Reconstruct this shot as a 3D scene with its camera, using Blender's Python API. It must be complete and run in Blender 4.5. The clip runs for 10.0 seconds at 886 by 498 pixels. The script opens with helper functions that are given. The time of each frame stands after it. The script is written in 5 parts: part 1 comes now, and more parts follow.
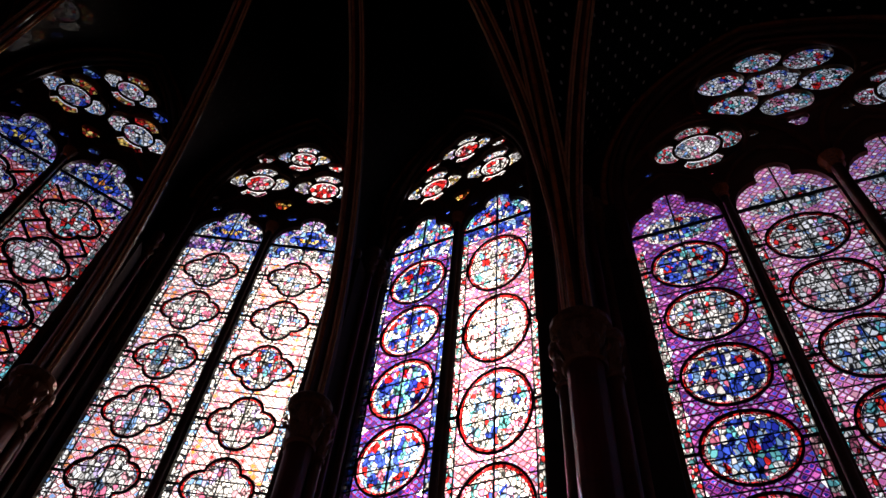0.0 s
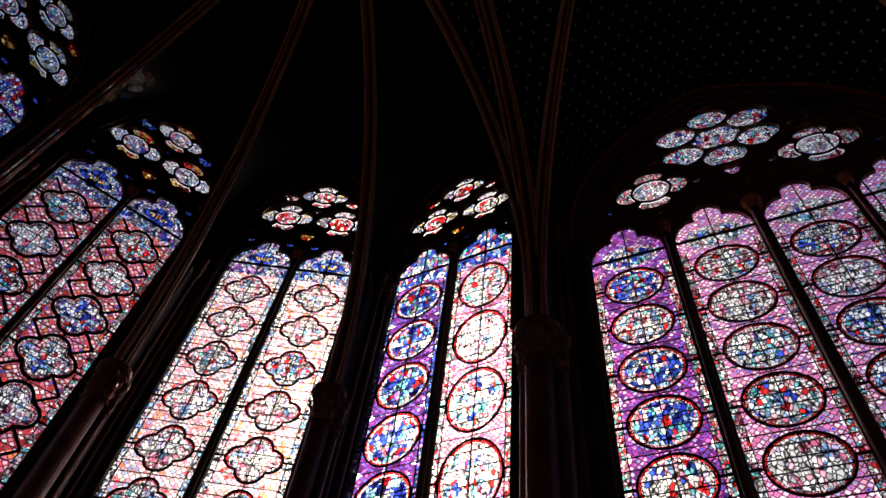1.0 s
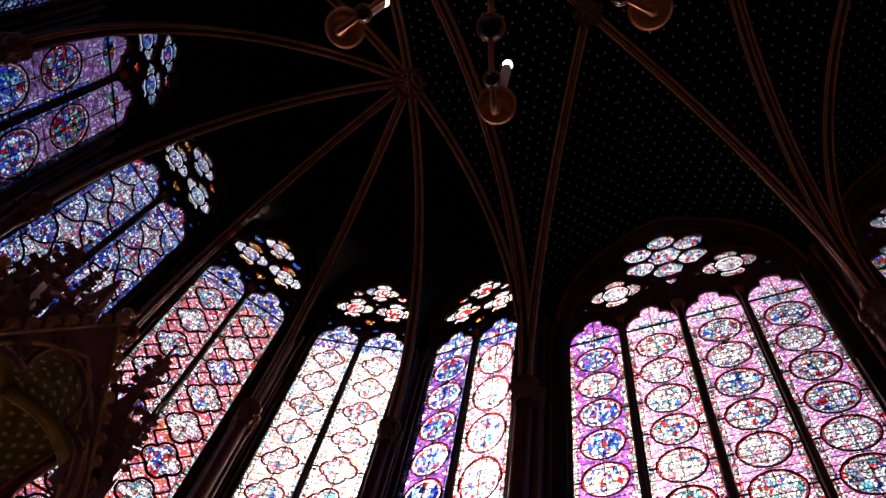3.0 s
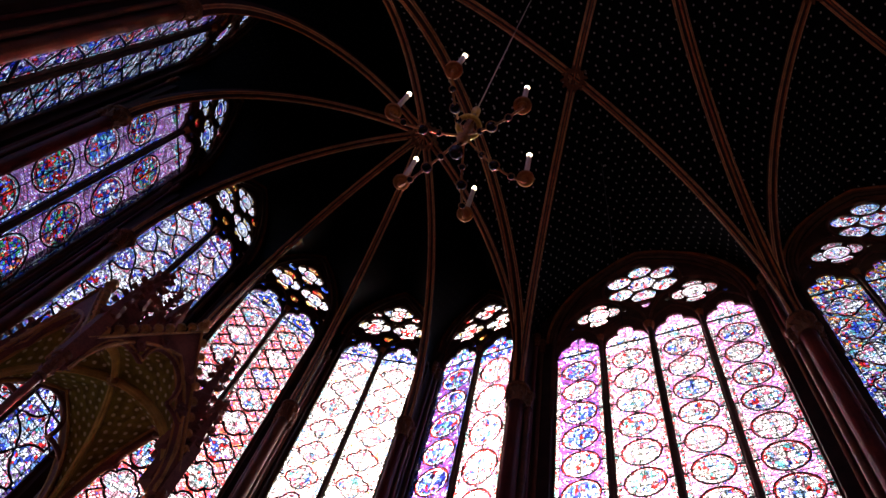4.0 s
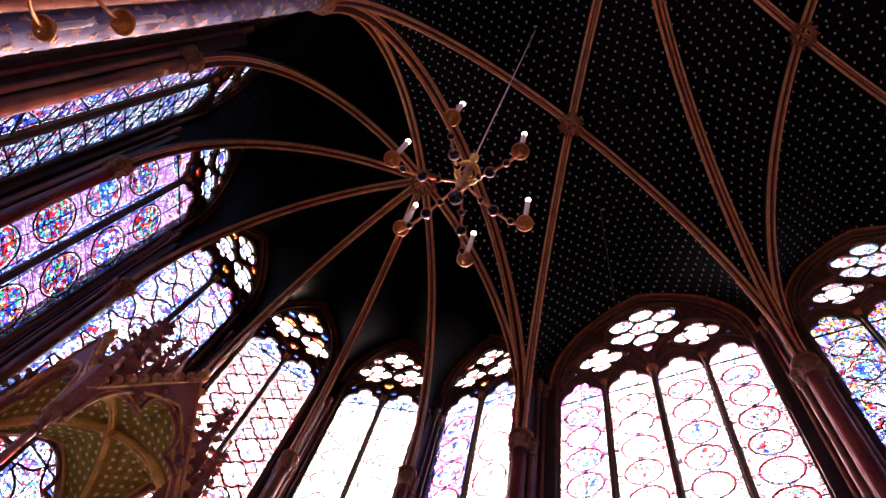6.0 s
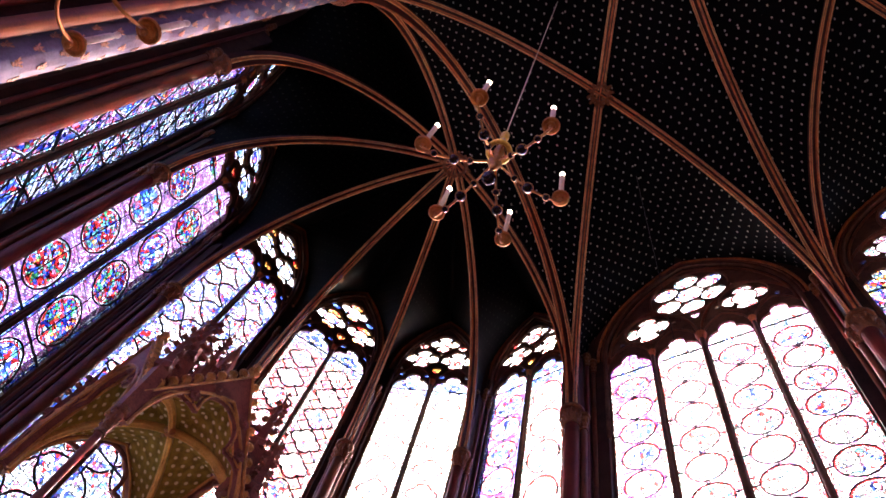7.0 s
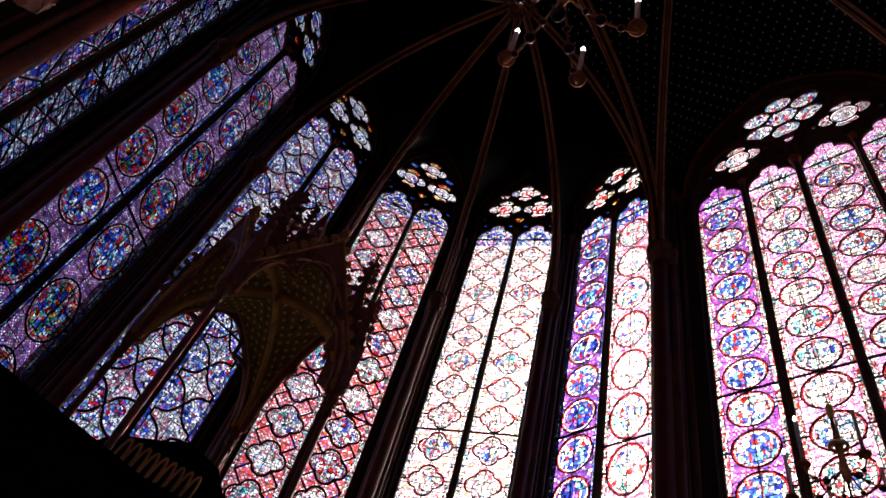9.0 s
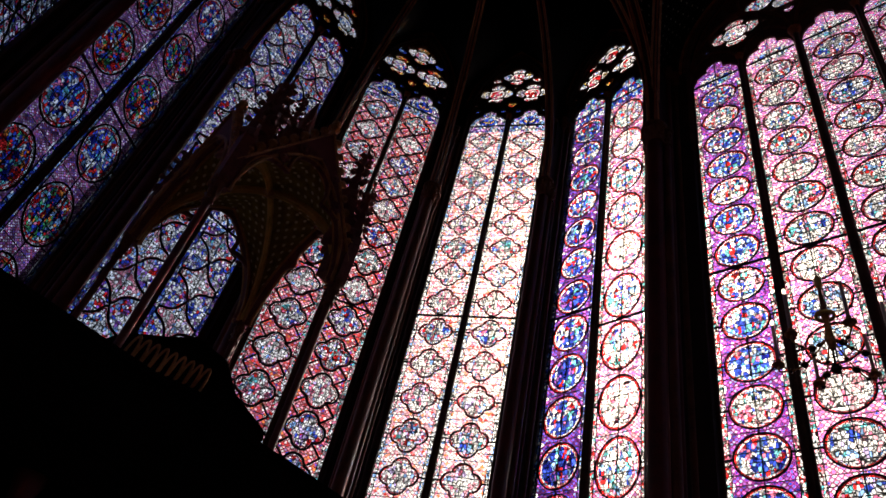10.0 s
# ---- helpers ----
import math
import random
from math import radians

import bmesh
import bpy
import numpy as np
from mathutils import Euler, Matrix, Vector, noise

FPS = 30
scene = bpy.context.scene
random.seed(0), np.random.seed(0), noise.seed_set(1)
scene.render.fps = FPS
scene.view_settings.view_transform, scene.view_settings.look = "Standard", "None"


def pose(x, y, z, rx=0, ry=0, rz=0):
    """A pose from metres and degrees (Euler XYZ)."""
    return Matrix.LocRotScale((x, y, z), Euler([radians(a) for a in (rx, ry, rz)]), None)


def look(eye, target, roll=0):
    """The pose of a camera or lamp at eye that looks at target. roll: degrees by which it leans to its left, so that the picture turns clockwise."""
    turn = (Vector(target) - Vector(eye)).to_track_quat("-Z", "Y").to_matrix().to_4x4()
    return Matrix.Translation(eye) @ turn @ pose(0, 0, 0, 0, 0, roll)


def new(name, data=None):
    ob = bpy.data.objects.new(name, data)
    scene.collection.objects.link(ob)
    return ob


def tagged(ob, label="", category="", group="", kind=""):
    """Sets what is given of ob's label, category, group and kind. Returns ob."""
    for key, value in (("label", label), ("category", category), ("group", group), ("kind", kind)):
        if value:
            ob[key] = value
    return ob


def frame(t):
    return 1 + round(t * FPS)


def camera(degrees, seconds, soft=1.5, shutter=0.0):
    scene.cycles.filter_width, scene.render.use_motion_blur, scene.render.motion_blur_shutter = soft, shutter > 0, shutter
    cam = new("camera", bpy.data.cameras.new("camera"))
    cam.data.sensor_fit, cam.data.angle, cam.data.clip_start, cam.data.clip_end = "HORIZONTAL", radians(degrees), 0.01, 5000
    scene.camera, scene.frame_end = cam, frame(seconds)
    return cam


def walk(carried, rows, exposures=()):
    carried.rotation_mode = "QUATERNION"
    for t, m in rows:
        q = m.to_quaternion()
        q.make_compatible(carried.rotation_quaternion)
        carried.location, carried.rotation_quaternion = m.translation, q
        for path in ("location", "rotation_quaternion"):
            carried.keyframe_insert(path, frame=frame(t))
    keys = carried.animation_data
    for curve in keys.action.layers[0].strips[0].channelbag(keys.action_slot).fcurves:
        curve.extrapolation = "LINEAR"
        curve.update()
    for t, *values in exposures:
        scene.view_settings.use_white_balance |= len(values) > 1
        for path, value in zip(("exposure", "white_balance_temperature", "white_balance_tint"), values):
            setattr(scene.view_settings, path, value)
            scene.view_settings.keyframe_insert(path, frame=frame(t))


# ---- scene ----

# ---------------------------------------------------------------- camera
cam = camera(64.62, 10.0, soft=1.6)


def carried_pose(x, y, z, yaw, pitch, roll):
    """yaw: degrees from +y towards +x; pitch: up; roll: lean of the picture's up axis to its left."""
    return pose(x, y, z, 90 + pitch, 0, -yaw) @ pose(0, 0, 0, 0, 0, roll)


PATH = [
    (0, 0.457, -2.35, 9.65, 63.02, 52.54, 6.53),
    (0.5, 0.08, -2.73, 8.85, 61.85, 53.38, 7.44),
    (1, -0.36, -3.11, 8.05, 60.35, 55.17, 9.15),
    (1.5, -0.88, -3.48, 7.2, 59.32, 57.76, 10.52),
    (2, -1.44, -3.84, 6.23, 55.8, 58.47, 13.46),
    (2.5, -2.02, -4.22, 5.16, 53.86, 60.33, 15.39),
    (3, -2.57, -4.67, 4.06, 51.7, 61.5, 17.5),
    (3.5, -3.1, -5.13, 2.86, 49.7, 62.5, 19.5),
    (4, -3.577, -5.58, 1.6, 48.1, 63.33, 21.11),
    (4.5, -3.577, -5.58, 1.6, 46.44, 64.61, 23.25),
    (5, -3.577, -5.58, 1.6, 46.08, 66.39, 23.45),
    (6.5, -3.577, -5.58, 1.6, 42.99, 66.78, 23.35),
    (7, -3.577, -5.58, 1.6, 39.31, 64.21, 24.17),
    (7.5, -3.577, -5.58, 1.6, 36.41, 60.45, 24.88),
    (8, -3.577, -5.58, 1.6, 35.18, 57.59, 25.03),
    (8.5, -3.577, -5.58, 1.6, 35.23, 54.18, 23.44),
    (9, -3.577, -5.58, 1.6, 36.79, 50.69, 20.88),
    (9.5, -3.577, -5.58, 1.6, 38.29, 46.23, 18.28),
    (10, -3.577, -5.58, 1.6, 41.47, 42.23, 15.26),
]
EXPOSURES = [(0.0, -0.13), (1.0, 0.02), (2.0, 0.32), (2.5, 0.62), (3.2, 1.02), (4.0, 1.65), (4.5, 2.05), (5.0, 2.65), (5.8, 3.42), (6.5, 3.92), (7.0, 3.75), (7.5, 2.9), (8.0, 2.1), (8.5, 1.37), (9.0, 0.72), (9.5, 0.22), (10.0, -0.15)]
walk(cam, [(r[0], carried_pose(*r[1:])) for r in PATH], EXPOSURES)

# ---------------------------------------------------------------- light
SUN_AZ, SUN_EL = 64.0, 42.0
world = bpy.data.worlds.new("sky")
scene.world = world
world.use_nodes = True
wt = world.node_tree
sky = wt.nodes.new("ShaderNodeTexSky")
sky.sky_type = "NISHITA"
sky.sun_disc = False
sky.sun_elevation, sky.sun_rotation = radians(SUN_EL), radians(SUN_AZ)
sky.dust_density, sky.air_density, sky.ozone_density = 4.0, 1.0, 0.7
wt.links.new(sky.outputs["Color"], wt.nodes["Background"].inputs["Color"])
wt.nodes["Background"].inputs["Strength"].default_value = 0.15
sun = new("sun", bpy.data.lights.new("sun", "SUN"))
sun.data.energy, sun.data.angle, sun.data.color = 1.5, radians(0.5), (1.0, 0.93, 0.82)
sd = Vector((math.sin(radians(SUN_AZ)) * math.cos(radians(SUN_EL)), math.cos(radians(SUN_AZ)) * math.cos(radians(SUN_EL)), math.sin(radians(SUN_EL))))
sun.matrix_world = look(sd * 60, (0, 0, 8))

# ---------------------------------------------------------------- materials


def mat(name):
    m = bpy.data.materials.new(name)
    m.use_nodes = True
    nt = m.node_tree
    return m, nt, nt.nodes["Principled BSDF"]


def node(nt, kind, **values):
    n = nt.nodes.new(kind)
    for key, v in values.items():
        n.inputs[key.replace("_", " ")].default_value = v
    return n


def ramp(nt, stops, fac, interpolation="LINEAR"):
    r = nt.nodes.new("ShaderNodeValToRGB")
    r.color_ramp.interpolation = interpolation
    e = r.color_ramp.elements
    while len(e) < len(stops):
        e.new(0.5)
    for el, (p, c) in zip(e, stops):
        el.position, el.color = p, (*c, 1)
    nt.links.new(fac, r.inputs["Fac"])
    return r.outputs["Color"]


def stone(name, dark, light, rough=0.75, metal=0.0, scale=3.0, fine=40.0, bump=0.25, spec=0.3):
    """Painted or bare stone: two scales of variation, chips and fine relief."""
    m, nt, b = mat(name)
    tc = nt.nodes.new("ShaderNodeTexCoord")
    big = node(nt, "ShaderNodeTexNoise", Scale=scale, Detail=6.0, Roughness=0.65)
    small = node(nt, "ShaderNodeTexNoise", Scale=fine, Detail=4.0, Roughness=0.7)
    for n in (big, small):
        nt.links.new(tc.outputs["Object"], n.inputs["Vector"])
    mx = nt.nodes.new("ShaderNodeMath")
    mx.operation = "MULTIPLY_ADD"
    mx.inputs[1].default_value = 0.45
    nt.links.new(small.outputs["Fac"], mx.inputs[0])
    half = nt.nodes.new("ShaderNodeMath")
    half.operation = "MULTIPLY"
    half.inputs[1].default_value = 0.6
    nt.links.new(big.outputs["Fac"], half.inputs[0])
    nt.links.new(half.outputs[0], mx.inputs[2])
    c = ramp(nt, [(0.36, dark), (0.56, light), (0.72, tuple(min(1, 1.25 * v) for v in light))], mx.outputs[0])
    nt.links.new(c, b.inputs["Base Color"])
    b.inputs["Roughness"].default_value, b.inputs["Metallic"].default_value = rough, metal
    b.inputs["Specular IOR Level"].default_value = spec
    bp = node(nt, "ShaderNodeBump", Strength=bump, Distance=0.01)
    nt.links.new(mx.outputs[0], bp.inputs["Height"])
    nt.links.new(bp.outputs["Normal"], b.inputs["Normal"])
    return m


def mosaic(name, palette, scale=30.0, lead=0.15, low=0.3, figure=8.0, share=0.7, lattice=False, line=None, calm=0.4):
    """Leaded glass: small panes of pot-metal colour with dark leads, lit from outside through the sheet.
    Colours gather in patches (figure: patches a metre); lattice sets the panes in diagonal rows, edged with strips of the line colour."""
    m, nt, b = mat(name)
    nt.nodes.remove(b)
    scale *= 0.62
    tc = nt.nodes.new("ShaderNodeTexCoord")
    oi = nt.nodes.new("ShaderNodeObjectInfo")
    off = nt.nodes.new("ShaderNodeVectorMath")
    off.operation = "MULTIPLY_ADD"
    off.inputs[1].default_value = (37.0, 0.0, 23.0)
    nt.links.new(oi.outputs["Random"], off.inputs[0])
    nt.links.new(tc.outputs["Object"], off.inputs[2])
    mp = nt.nodes.new("ShaderNodeMapping")
    if lattice:
        mp.inputs["Rotation"].default_value = (0, radians(45), 0)
    else:
        mp.inputs["Scale"].default_value = (1.35, 1, 0.85)
    nt.links.new(off.outputs[0], mp.inputs["Vector"])
    rnd = 0.3 if lattice else 0.85
    cells = node(nt, "ShaderNodeTexVoronoi", Scale=scale, Randomness=rnd)
    edge = node(nt, "ShaderNodeTexVoronoi", Scale=scale, Randomness=rnd)
    edge.feature = "DISTANCE_TO_EDGE"
    groups = node(nt, "ShaderNodeTexVoronoi", Scale=figure, Randomness=1.0)
    for v in (cells, edge, groups):
        nt.links.new(mp.outputs[0], v.inputs["Vector"])
    s1, s2 = nt.nodes.new("ShaderNodeSeparateColor"), nt.nodes.new("ShaderNodeSeparateColor")
    nt.links.new(cells.outputs["Color"], s1.inputs[0])
    nt.links.new(groups.outputs["Color"], s2.inputs[0])
    n = len(palette)
    stops = [(i / n, c) for i, c in enumerate(palette)]
    c1 = ramp(nt, stops, s1.outputs[0], "CONSTANT")
    c2 = ramp(nt, stops, s2.outputs[0], "CONSTANT")
    mix = nt.nodes.new("ShaderNodeMix")
    mix.data_type = "RGBA"
    pick = nt.nodes.new("ShaderNodeMath")
    pick.operation = "GREATER_THAN"
    pick.inputs[1].default_value = 1 - share
    nt.links.new(s1.outputs[1], pick.inputs[0])
    nt.links.new(pick.outputs[0], mix.inputs["Factor"])
    nt.links.new(c1, mix.inputs["A"])
    nt.links.new(c2, mix.inputs["B"])
    val = nt.nodes.new("ShaderNodeMapRange")
    val.inputs["From Max"].default_value = 0.8
    val.inputs["To Min"].default_value = low
    nt.links.new(s1.outputs[2], val.inputs["Value"])
    gate = nt.nodes.new("ShaderNodeMapRange")
    gate.inputs["From Min"].default_value, gate.inputs["From Max"].default_value = lead * 0.4, lead
    gate.inputs["To Min"].default_value = 0.02
    nt.links.new(edge.outputs["Distance"], gate.inputs["Value"])
    drapery = nt.nodes.new("ShaderNodeMapRange")
    drapery.inputs["From Min"].default_value, drapery.inputs["From Max"].default_value = 0.1, 0.7
    drapery.inputs["To Min"].default_value, drapery.inputs["To Max"].default_value = calm, 1.15
    nt.links.new(s2.outputs[2], drapery.inputs["Value"])
    shade = nt.nodes.new("ShaderNodeMath")
    shade.operation = "MULTIPLY"
    nt.links.new(val.outputs[0], shade.inputs[0])
    nt.links.new(drapery.outputs[0], shade.inputs[1])
    both = nt.nodes.new("ShaderNodeMath")
    both.operation = "MULTIPLY"
    nt.links.new(shade.outputs[0], both.inputs[0])
    nt.links.new(gate.outputs[0], both.inputs[1])
    col = nt.nodes.new("ShaderNodeVectorMath")
    col.operation = "SCALE"
    deep = nt.nodes.new("ShaderNodeGamma")
    deep.inputs[1].default_value = 1.1
    tint = mix.outputs["Result"]
    if line:
        strip = nt.nodes.new("ShaderNodeMapRange")
        strip.inputs["From Min"].default_value, strip.inputs["From Max"].default_value = lead * 1.75, lead * 1.4
        nt.links.new(edge.outputs["Distance"], strip.inputs["Value"])
        lined = nt.nodes.new("ShaderNodeMix")
        lined.data_type = "RGBA"
        lined.inputs["B"].default_value = (*line, 1)
        nt.links.new(strip.outputs[0], lined.inputs["Factor"])
        nt.links.new(tint, lined.inputs["A"])
        tint = lined.outputs["Result"]
    nt.links.new(tint, deep.inputs[0])
    nt.links.new(deep.outputs[0], col.inputs[0])
    nt.links.new(both.outputs[0], col.inputs["Scale"])
    tr, gl, ms = nt.nodes.new("ShaderNodeBsdfTransparent"), nt.nodes.new("ShaderNodeBsdfGlossy"), nt.nodes.new("ShaderNodeMixShader")
    gl.inputs["Roughness"].default_value, ms.inputs[0].default_value = 0.25, 0.02
    nt.links.new(col.outputs[0], tr.inputs["Color"])
    nt.links.new(tr.outputs[0], ms.inputs[1])
    nt.links.new(gl.outputs[0], ms.inputs[2])
    nt.links.new(ms.outputs[0], nt.nodes["Material Output"].inputs["Surface"])
    return m


WHITE, PALE, SKYB, BLUE, DEEP = (0.97, 0.97, 0.95), (0.84, 0.87, 0.9), (0.32, 0.53, 0.88), (0.06, 0.12, 0.65), (0.02, 0.03, 0.3)
RED, RUBY, PINK, MAUVE, VIOL = (0.75, 0.04, 0.04), (0.4, 0.01, 0.02), (0.95, 0.52, 0.6), (0.74, 0.46, 0.8), (0.4, 0.17, 0.6)
MAG = (0.78, 0.2, 0.55)
GOLD, ORAN, GREEN, TEAL, ROSE = (0.95, 0.7, 0.2), (0.95, 0.35, 0.08), (0.1, 0.45, 0.2), (0.2, 0.6, 0.65), (0.8, 0.25, 0.4)
LILAC = (0.72, 0.62, 0.95)
G = {
    "field_mauve": mosaic("field_mauve", [MAUVE, WHITE, MAG, PINK, BLUE, WHITE, LILAC, VIOL, WHITE, LILAC, SKYB, MAG], 28, lattice=True, share=0.2, low=0.6, lead=0.13, line=(0.92, 0.36, 0.6), calm=0.95),
    "field_indigo": mosaic("field_indigo", [VIOL, BLUE, SKYB, MAUVE, BLUE, DEEP, LILAC, DEEP, BLUE, MAG, SKYB, BLUE], 28, lattice=True, share=0.2, low=0.45, lead=0.14, line=(0.48, 0.1, 0.45), calm=0.6),
    "field_peach": mosaic("field_peach", [PINK, WHITE, LILAC, WHITE, ORAN, ROSE, WHITE, WHITE, RED, PALE, WHITE, PINK, SKYB, WHITE], 28, lattice=True, share=0.25, low=0.65, lead=0.1, line=(0.98, 0.6, 0.62), calm=0.85),
    "field_red": mosaic("field_red", [WHITE, RED, PINK, PINK, BLUE, RED, WHITE, ROSE, WHITE, MAUVE, ORAN, PINK], 26, lattice=True, share=0.3, low=0.45, lead=0.12, line=(0.85, 0.2, 0.22), calm=0.85),
    "field_crossed": mosaic("field_crossed", [LILAC, MAUVE, WHITE, PINK, VIOL, SKYB, ROSE, PALE, MAG], 28, lattice=True, share=0.3, low=0.5, lead=0.11, line=(0.72, 0.28, 0.4), calm=0.45),
    "field_dusk": mosaic("field_dusk", [BLUE, DEEP, BLUE, VIOL, DEEP, SKYB, BLUE, DEEP], 28, lattice=True, share=0.3, low=0.35, lead=0.12, line=(0.3, 0.05, 0.2), calm=0.5),
    "field_violet": mosaic("field_violet", [VIOL, PALE, BLUE, LILAC, DEEP, WHITE, MAUVE, RUBY, PALE, ROSE], 38, lattice=True, share=0.3, low=0.3, line=(0.5, 0.2, 0.42)),
    "field_light": mosaic("field_light", [PALE, BLUE, LILAC, WHITE, RED, WHITE, VIOL, WHITE, SKYB, BLUE], 26, figure=9, low=0.5, calm=0.7, lead=0.14),
    "field_mixed": mosaic("field_mixed", [SKYB, WHITE, ORAN, BLUE, GOLD, RED, PALE, TEAL, VIOL], 26, figure=9),
    "scene_bright": mosaic("scene_bright", [WHITE, PALE, SKYB, BLUE, WHITE, ROSE, PALE, LILAC, WHITE, PINK, SKYB, WHITE, RED, WHITE, TEAL, PALE], 27, figure=8, share=0.7, low=0.5, lead=0.14, calm=0.6),
    "scene_blue": mosaic("scene_blue", [BLUE, SKYB, WHITE, RED, BLUE, PALE, SKYB, BLUE, DEEP, BLUE, WHITE, TEAL, ROSE, BLUE], 27, figure=9, share=0.75, low=0.4, lead=0.12, calm=0.5),
    "scene_white": mosaic("scene_white", [WHITE, PALE, WHITE, PINK, WHITE, PALE, WHITE, ROSE, WHITE, SKYB, WHITE, PINK, LILAC, WHITE], 27, figure=8, share=0.7, low=0.6, lead=0.13, calm=0.65),
    "scene_dark": mosaic("scene_dark", [BLUE, DEEP, RED, TEAL, BLUE, VIOL, SKYB, RUBY, DEEP, BLUE, PALE, DEEP], 25, figure=8, share=0.75, low=0.3, lead=0.13),
    "scene_warm": mosaic("scene_warm", [RED, BLUE, ROSE, GREEN, SKYB, RED, PALE, BLUE, DEEP, ORAN, RUBY, TEAL], 30, figure=9, share=0.65, low=0.4),
    "field_purple": mosaic("field_purple", [MAUVE, PALE, BLUE, VIOL, ROSE, MAUVE, SKYB, DEEP, RED, MAUVE, ROSE, PALE], 26, figure=7, share=0.5, low=0.3),
    "field_grey": mosaic("field_grey", [PALE, SKYB, VIOL, PALE, PALE, RUBY, WHITE, LILAC, TEAL, DEEP, PALE], 26, share=0.3, low=0.3),
    "rim_red": mosaic("rim_red", [RED, RUBY, RED, ROSE, RED], 40, share=0.2),
    "rim_white": mosaic("rim_white", [WHITE, PALE, PINK, WHITE, SKYB, WHITE], 40, share=0.2, low=0.6),
    "edge_pink": mosaic("edge_pink", [PINK, WHITE, RED, PALE, ROSE, WHITE, TEAL], 36, share=0.2, low=0.55),
    "edge_white": mosaic("edge_white", [WHITE, WHITE, PALE, WHITE, SKYB, PINK], 30, share=0.2, low=0.8, calm=0.9),
    "edge_blue": mosaic("edge_blue", [BLUE, SKYB, VIOL, WHITE, BLUE], 36, share=0.2),
    "crown_blue": mosaic("crown_blue", [SKYB, BLUE, VIOL, PALE, WHITE, MAUVE, SKYB, LILAC], 26, figure=8, low=0.45),
    "crown_red": mosaic("crown_red", [RED, WHITE, RED, PALE, WHITE, ROSE, RED], 20, figure=8, low=0.6, calm=0.7),
    "crown_gold": mosaic("crown_gold", [GOLD, RED, ORAN, GOLD, RUBY, WHITE, GOLD], 24, figure=9, low=0.45),
    "crown_pale": mosaic("crown_pale", [PALE, WHITE, SKYB, GOLD, PALE, LILAC], 24, figure=9, low=0.6),
    "orange": mosaic("orange", [ORAN, GOLD, RED, ORAN], 16),
    "gold": mosaic("gold", [GOLD, ORAN, GOLD], 20, low=0.8, calm=0.9),
    "deep_blue": mosaic("deep_blue", [BLUE, SKYB, BLUE, BLUE, BLUE], 16, low=0.6),
}
M_RIB = stone("painted_rib_stone", (0.07, 0.015, 0.005), (0.6, 0.17, 0.042), rough=0.42, scale=4.0, spec=0.6)
M_FILLET = stone("worn_gilt_line", (0.35, 0.13, 0.04), (0.98, 0.52, 0.22), rough=0.38, spec=0.6)
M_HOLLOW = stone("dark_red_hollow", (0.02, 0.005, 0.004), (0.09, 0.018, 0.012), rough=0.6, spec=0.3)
M_SHAFT_RED = stone("red_painted_shaft", (0.06, 0.009, 0.008), (0.2, 0.03, 0.022), rough=0.45, spec=0.5)
M_SHAFT_BROWN = stone("brown_gilt_shaft", (0.04, 0.01, 0.006), (0.24, 0.075, 0.035), rough=0.45, spec=0.5)
M_SHAFT_BLUE = stone("blue_painted_shaft", (0.06, 0.05, 0.08), (0.16, 0.14, 0.21), rough=0.5, spec=0.5)
M_SALMON = stone("pale_salmon_gilding", (0.3, 0.12, 0.07), (0.7, 0.4, 0.26), rough=0.5, spec=0.4)
M_BOSS = stone("brown_gilt_carving", (0.04, 0.012, 0.007), (0.3, 0.12, 0.05), rough=0.4, metal=0.3)
M_GILT = stone("worn_gilding", (0.2, 0.08, 0.02), (0.75, 0.38, 0.12), rough=0.35, metal=0.3, fine=60)
M_TRACERY = stone("dark_tracery_stone", (0.03, 0.012, 0.008), (0.15, 0.068, 0.04), rough=0.7)
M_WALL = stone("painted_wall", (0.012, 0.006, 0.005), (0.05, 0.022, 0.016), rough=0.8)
M_IRON = stone("black_iron", (0.008, 0.008, 0.01), (0.025, 0.025, 0.03), rough=0.5, metal=0.6)
M_BRASS = stone("aged_brass", (0.2, 0.07, 0.025), (0.6, 0.28, 0.1), rough=0.38, metal=0.95, fine=25, bump=0.1)
M_BALL = stone("dark_bronze", (0.012, 0.009, 0.009), (0.04, 0.03, 0.03), rough=0.18, metal=0.7, bump=0.02, spec=0.6)
M_FLOOR = stone("floor_stone", (0.1, 0.075, 0.055), (0.24, 0.18, 0.13), rough=0.6)
M_GROUND = stone("outer_ground", (0.15, 0.14, 0.13), (0.3, 0.29, 0.27))
M_CANDLE = stone("ivory_candle", (0.6, 0.5, 0.4), (0.85, 0.75, 0.62), rough=0.5, bump=0.03)
M_CIB = stone("red_brown_wood", (0.08, 0.02, 0.014), (0.3, 0.095, 0.06), rough=0.5, spec=0.4)
# Wood of tribune and stage: their shade is mixed into the near-black colour.
M_SHADED_WOOD = stone("shaded_brown_wood", (0.003, 0.002, 0.002), (0.01, 0.006, 0.004), rough=0.8, spec=0.05)

bulb_mat, nt, b = mat("lit_bulb")
b.inputs["Base Color"].default_value = (1, 0.9, 0.75, 1)
b.inputs["Emission Color"].default_value = (1, 0.78, 0.52, 1)
b.inputs["Emission Strength"].default_value = 4.0
M_BULB = bulb_mat


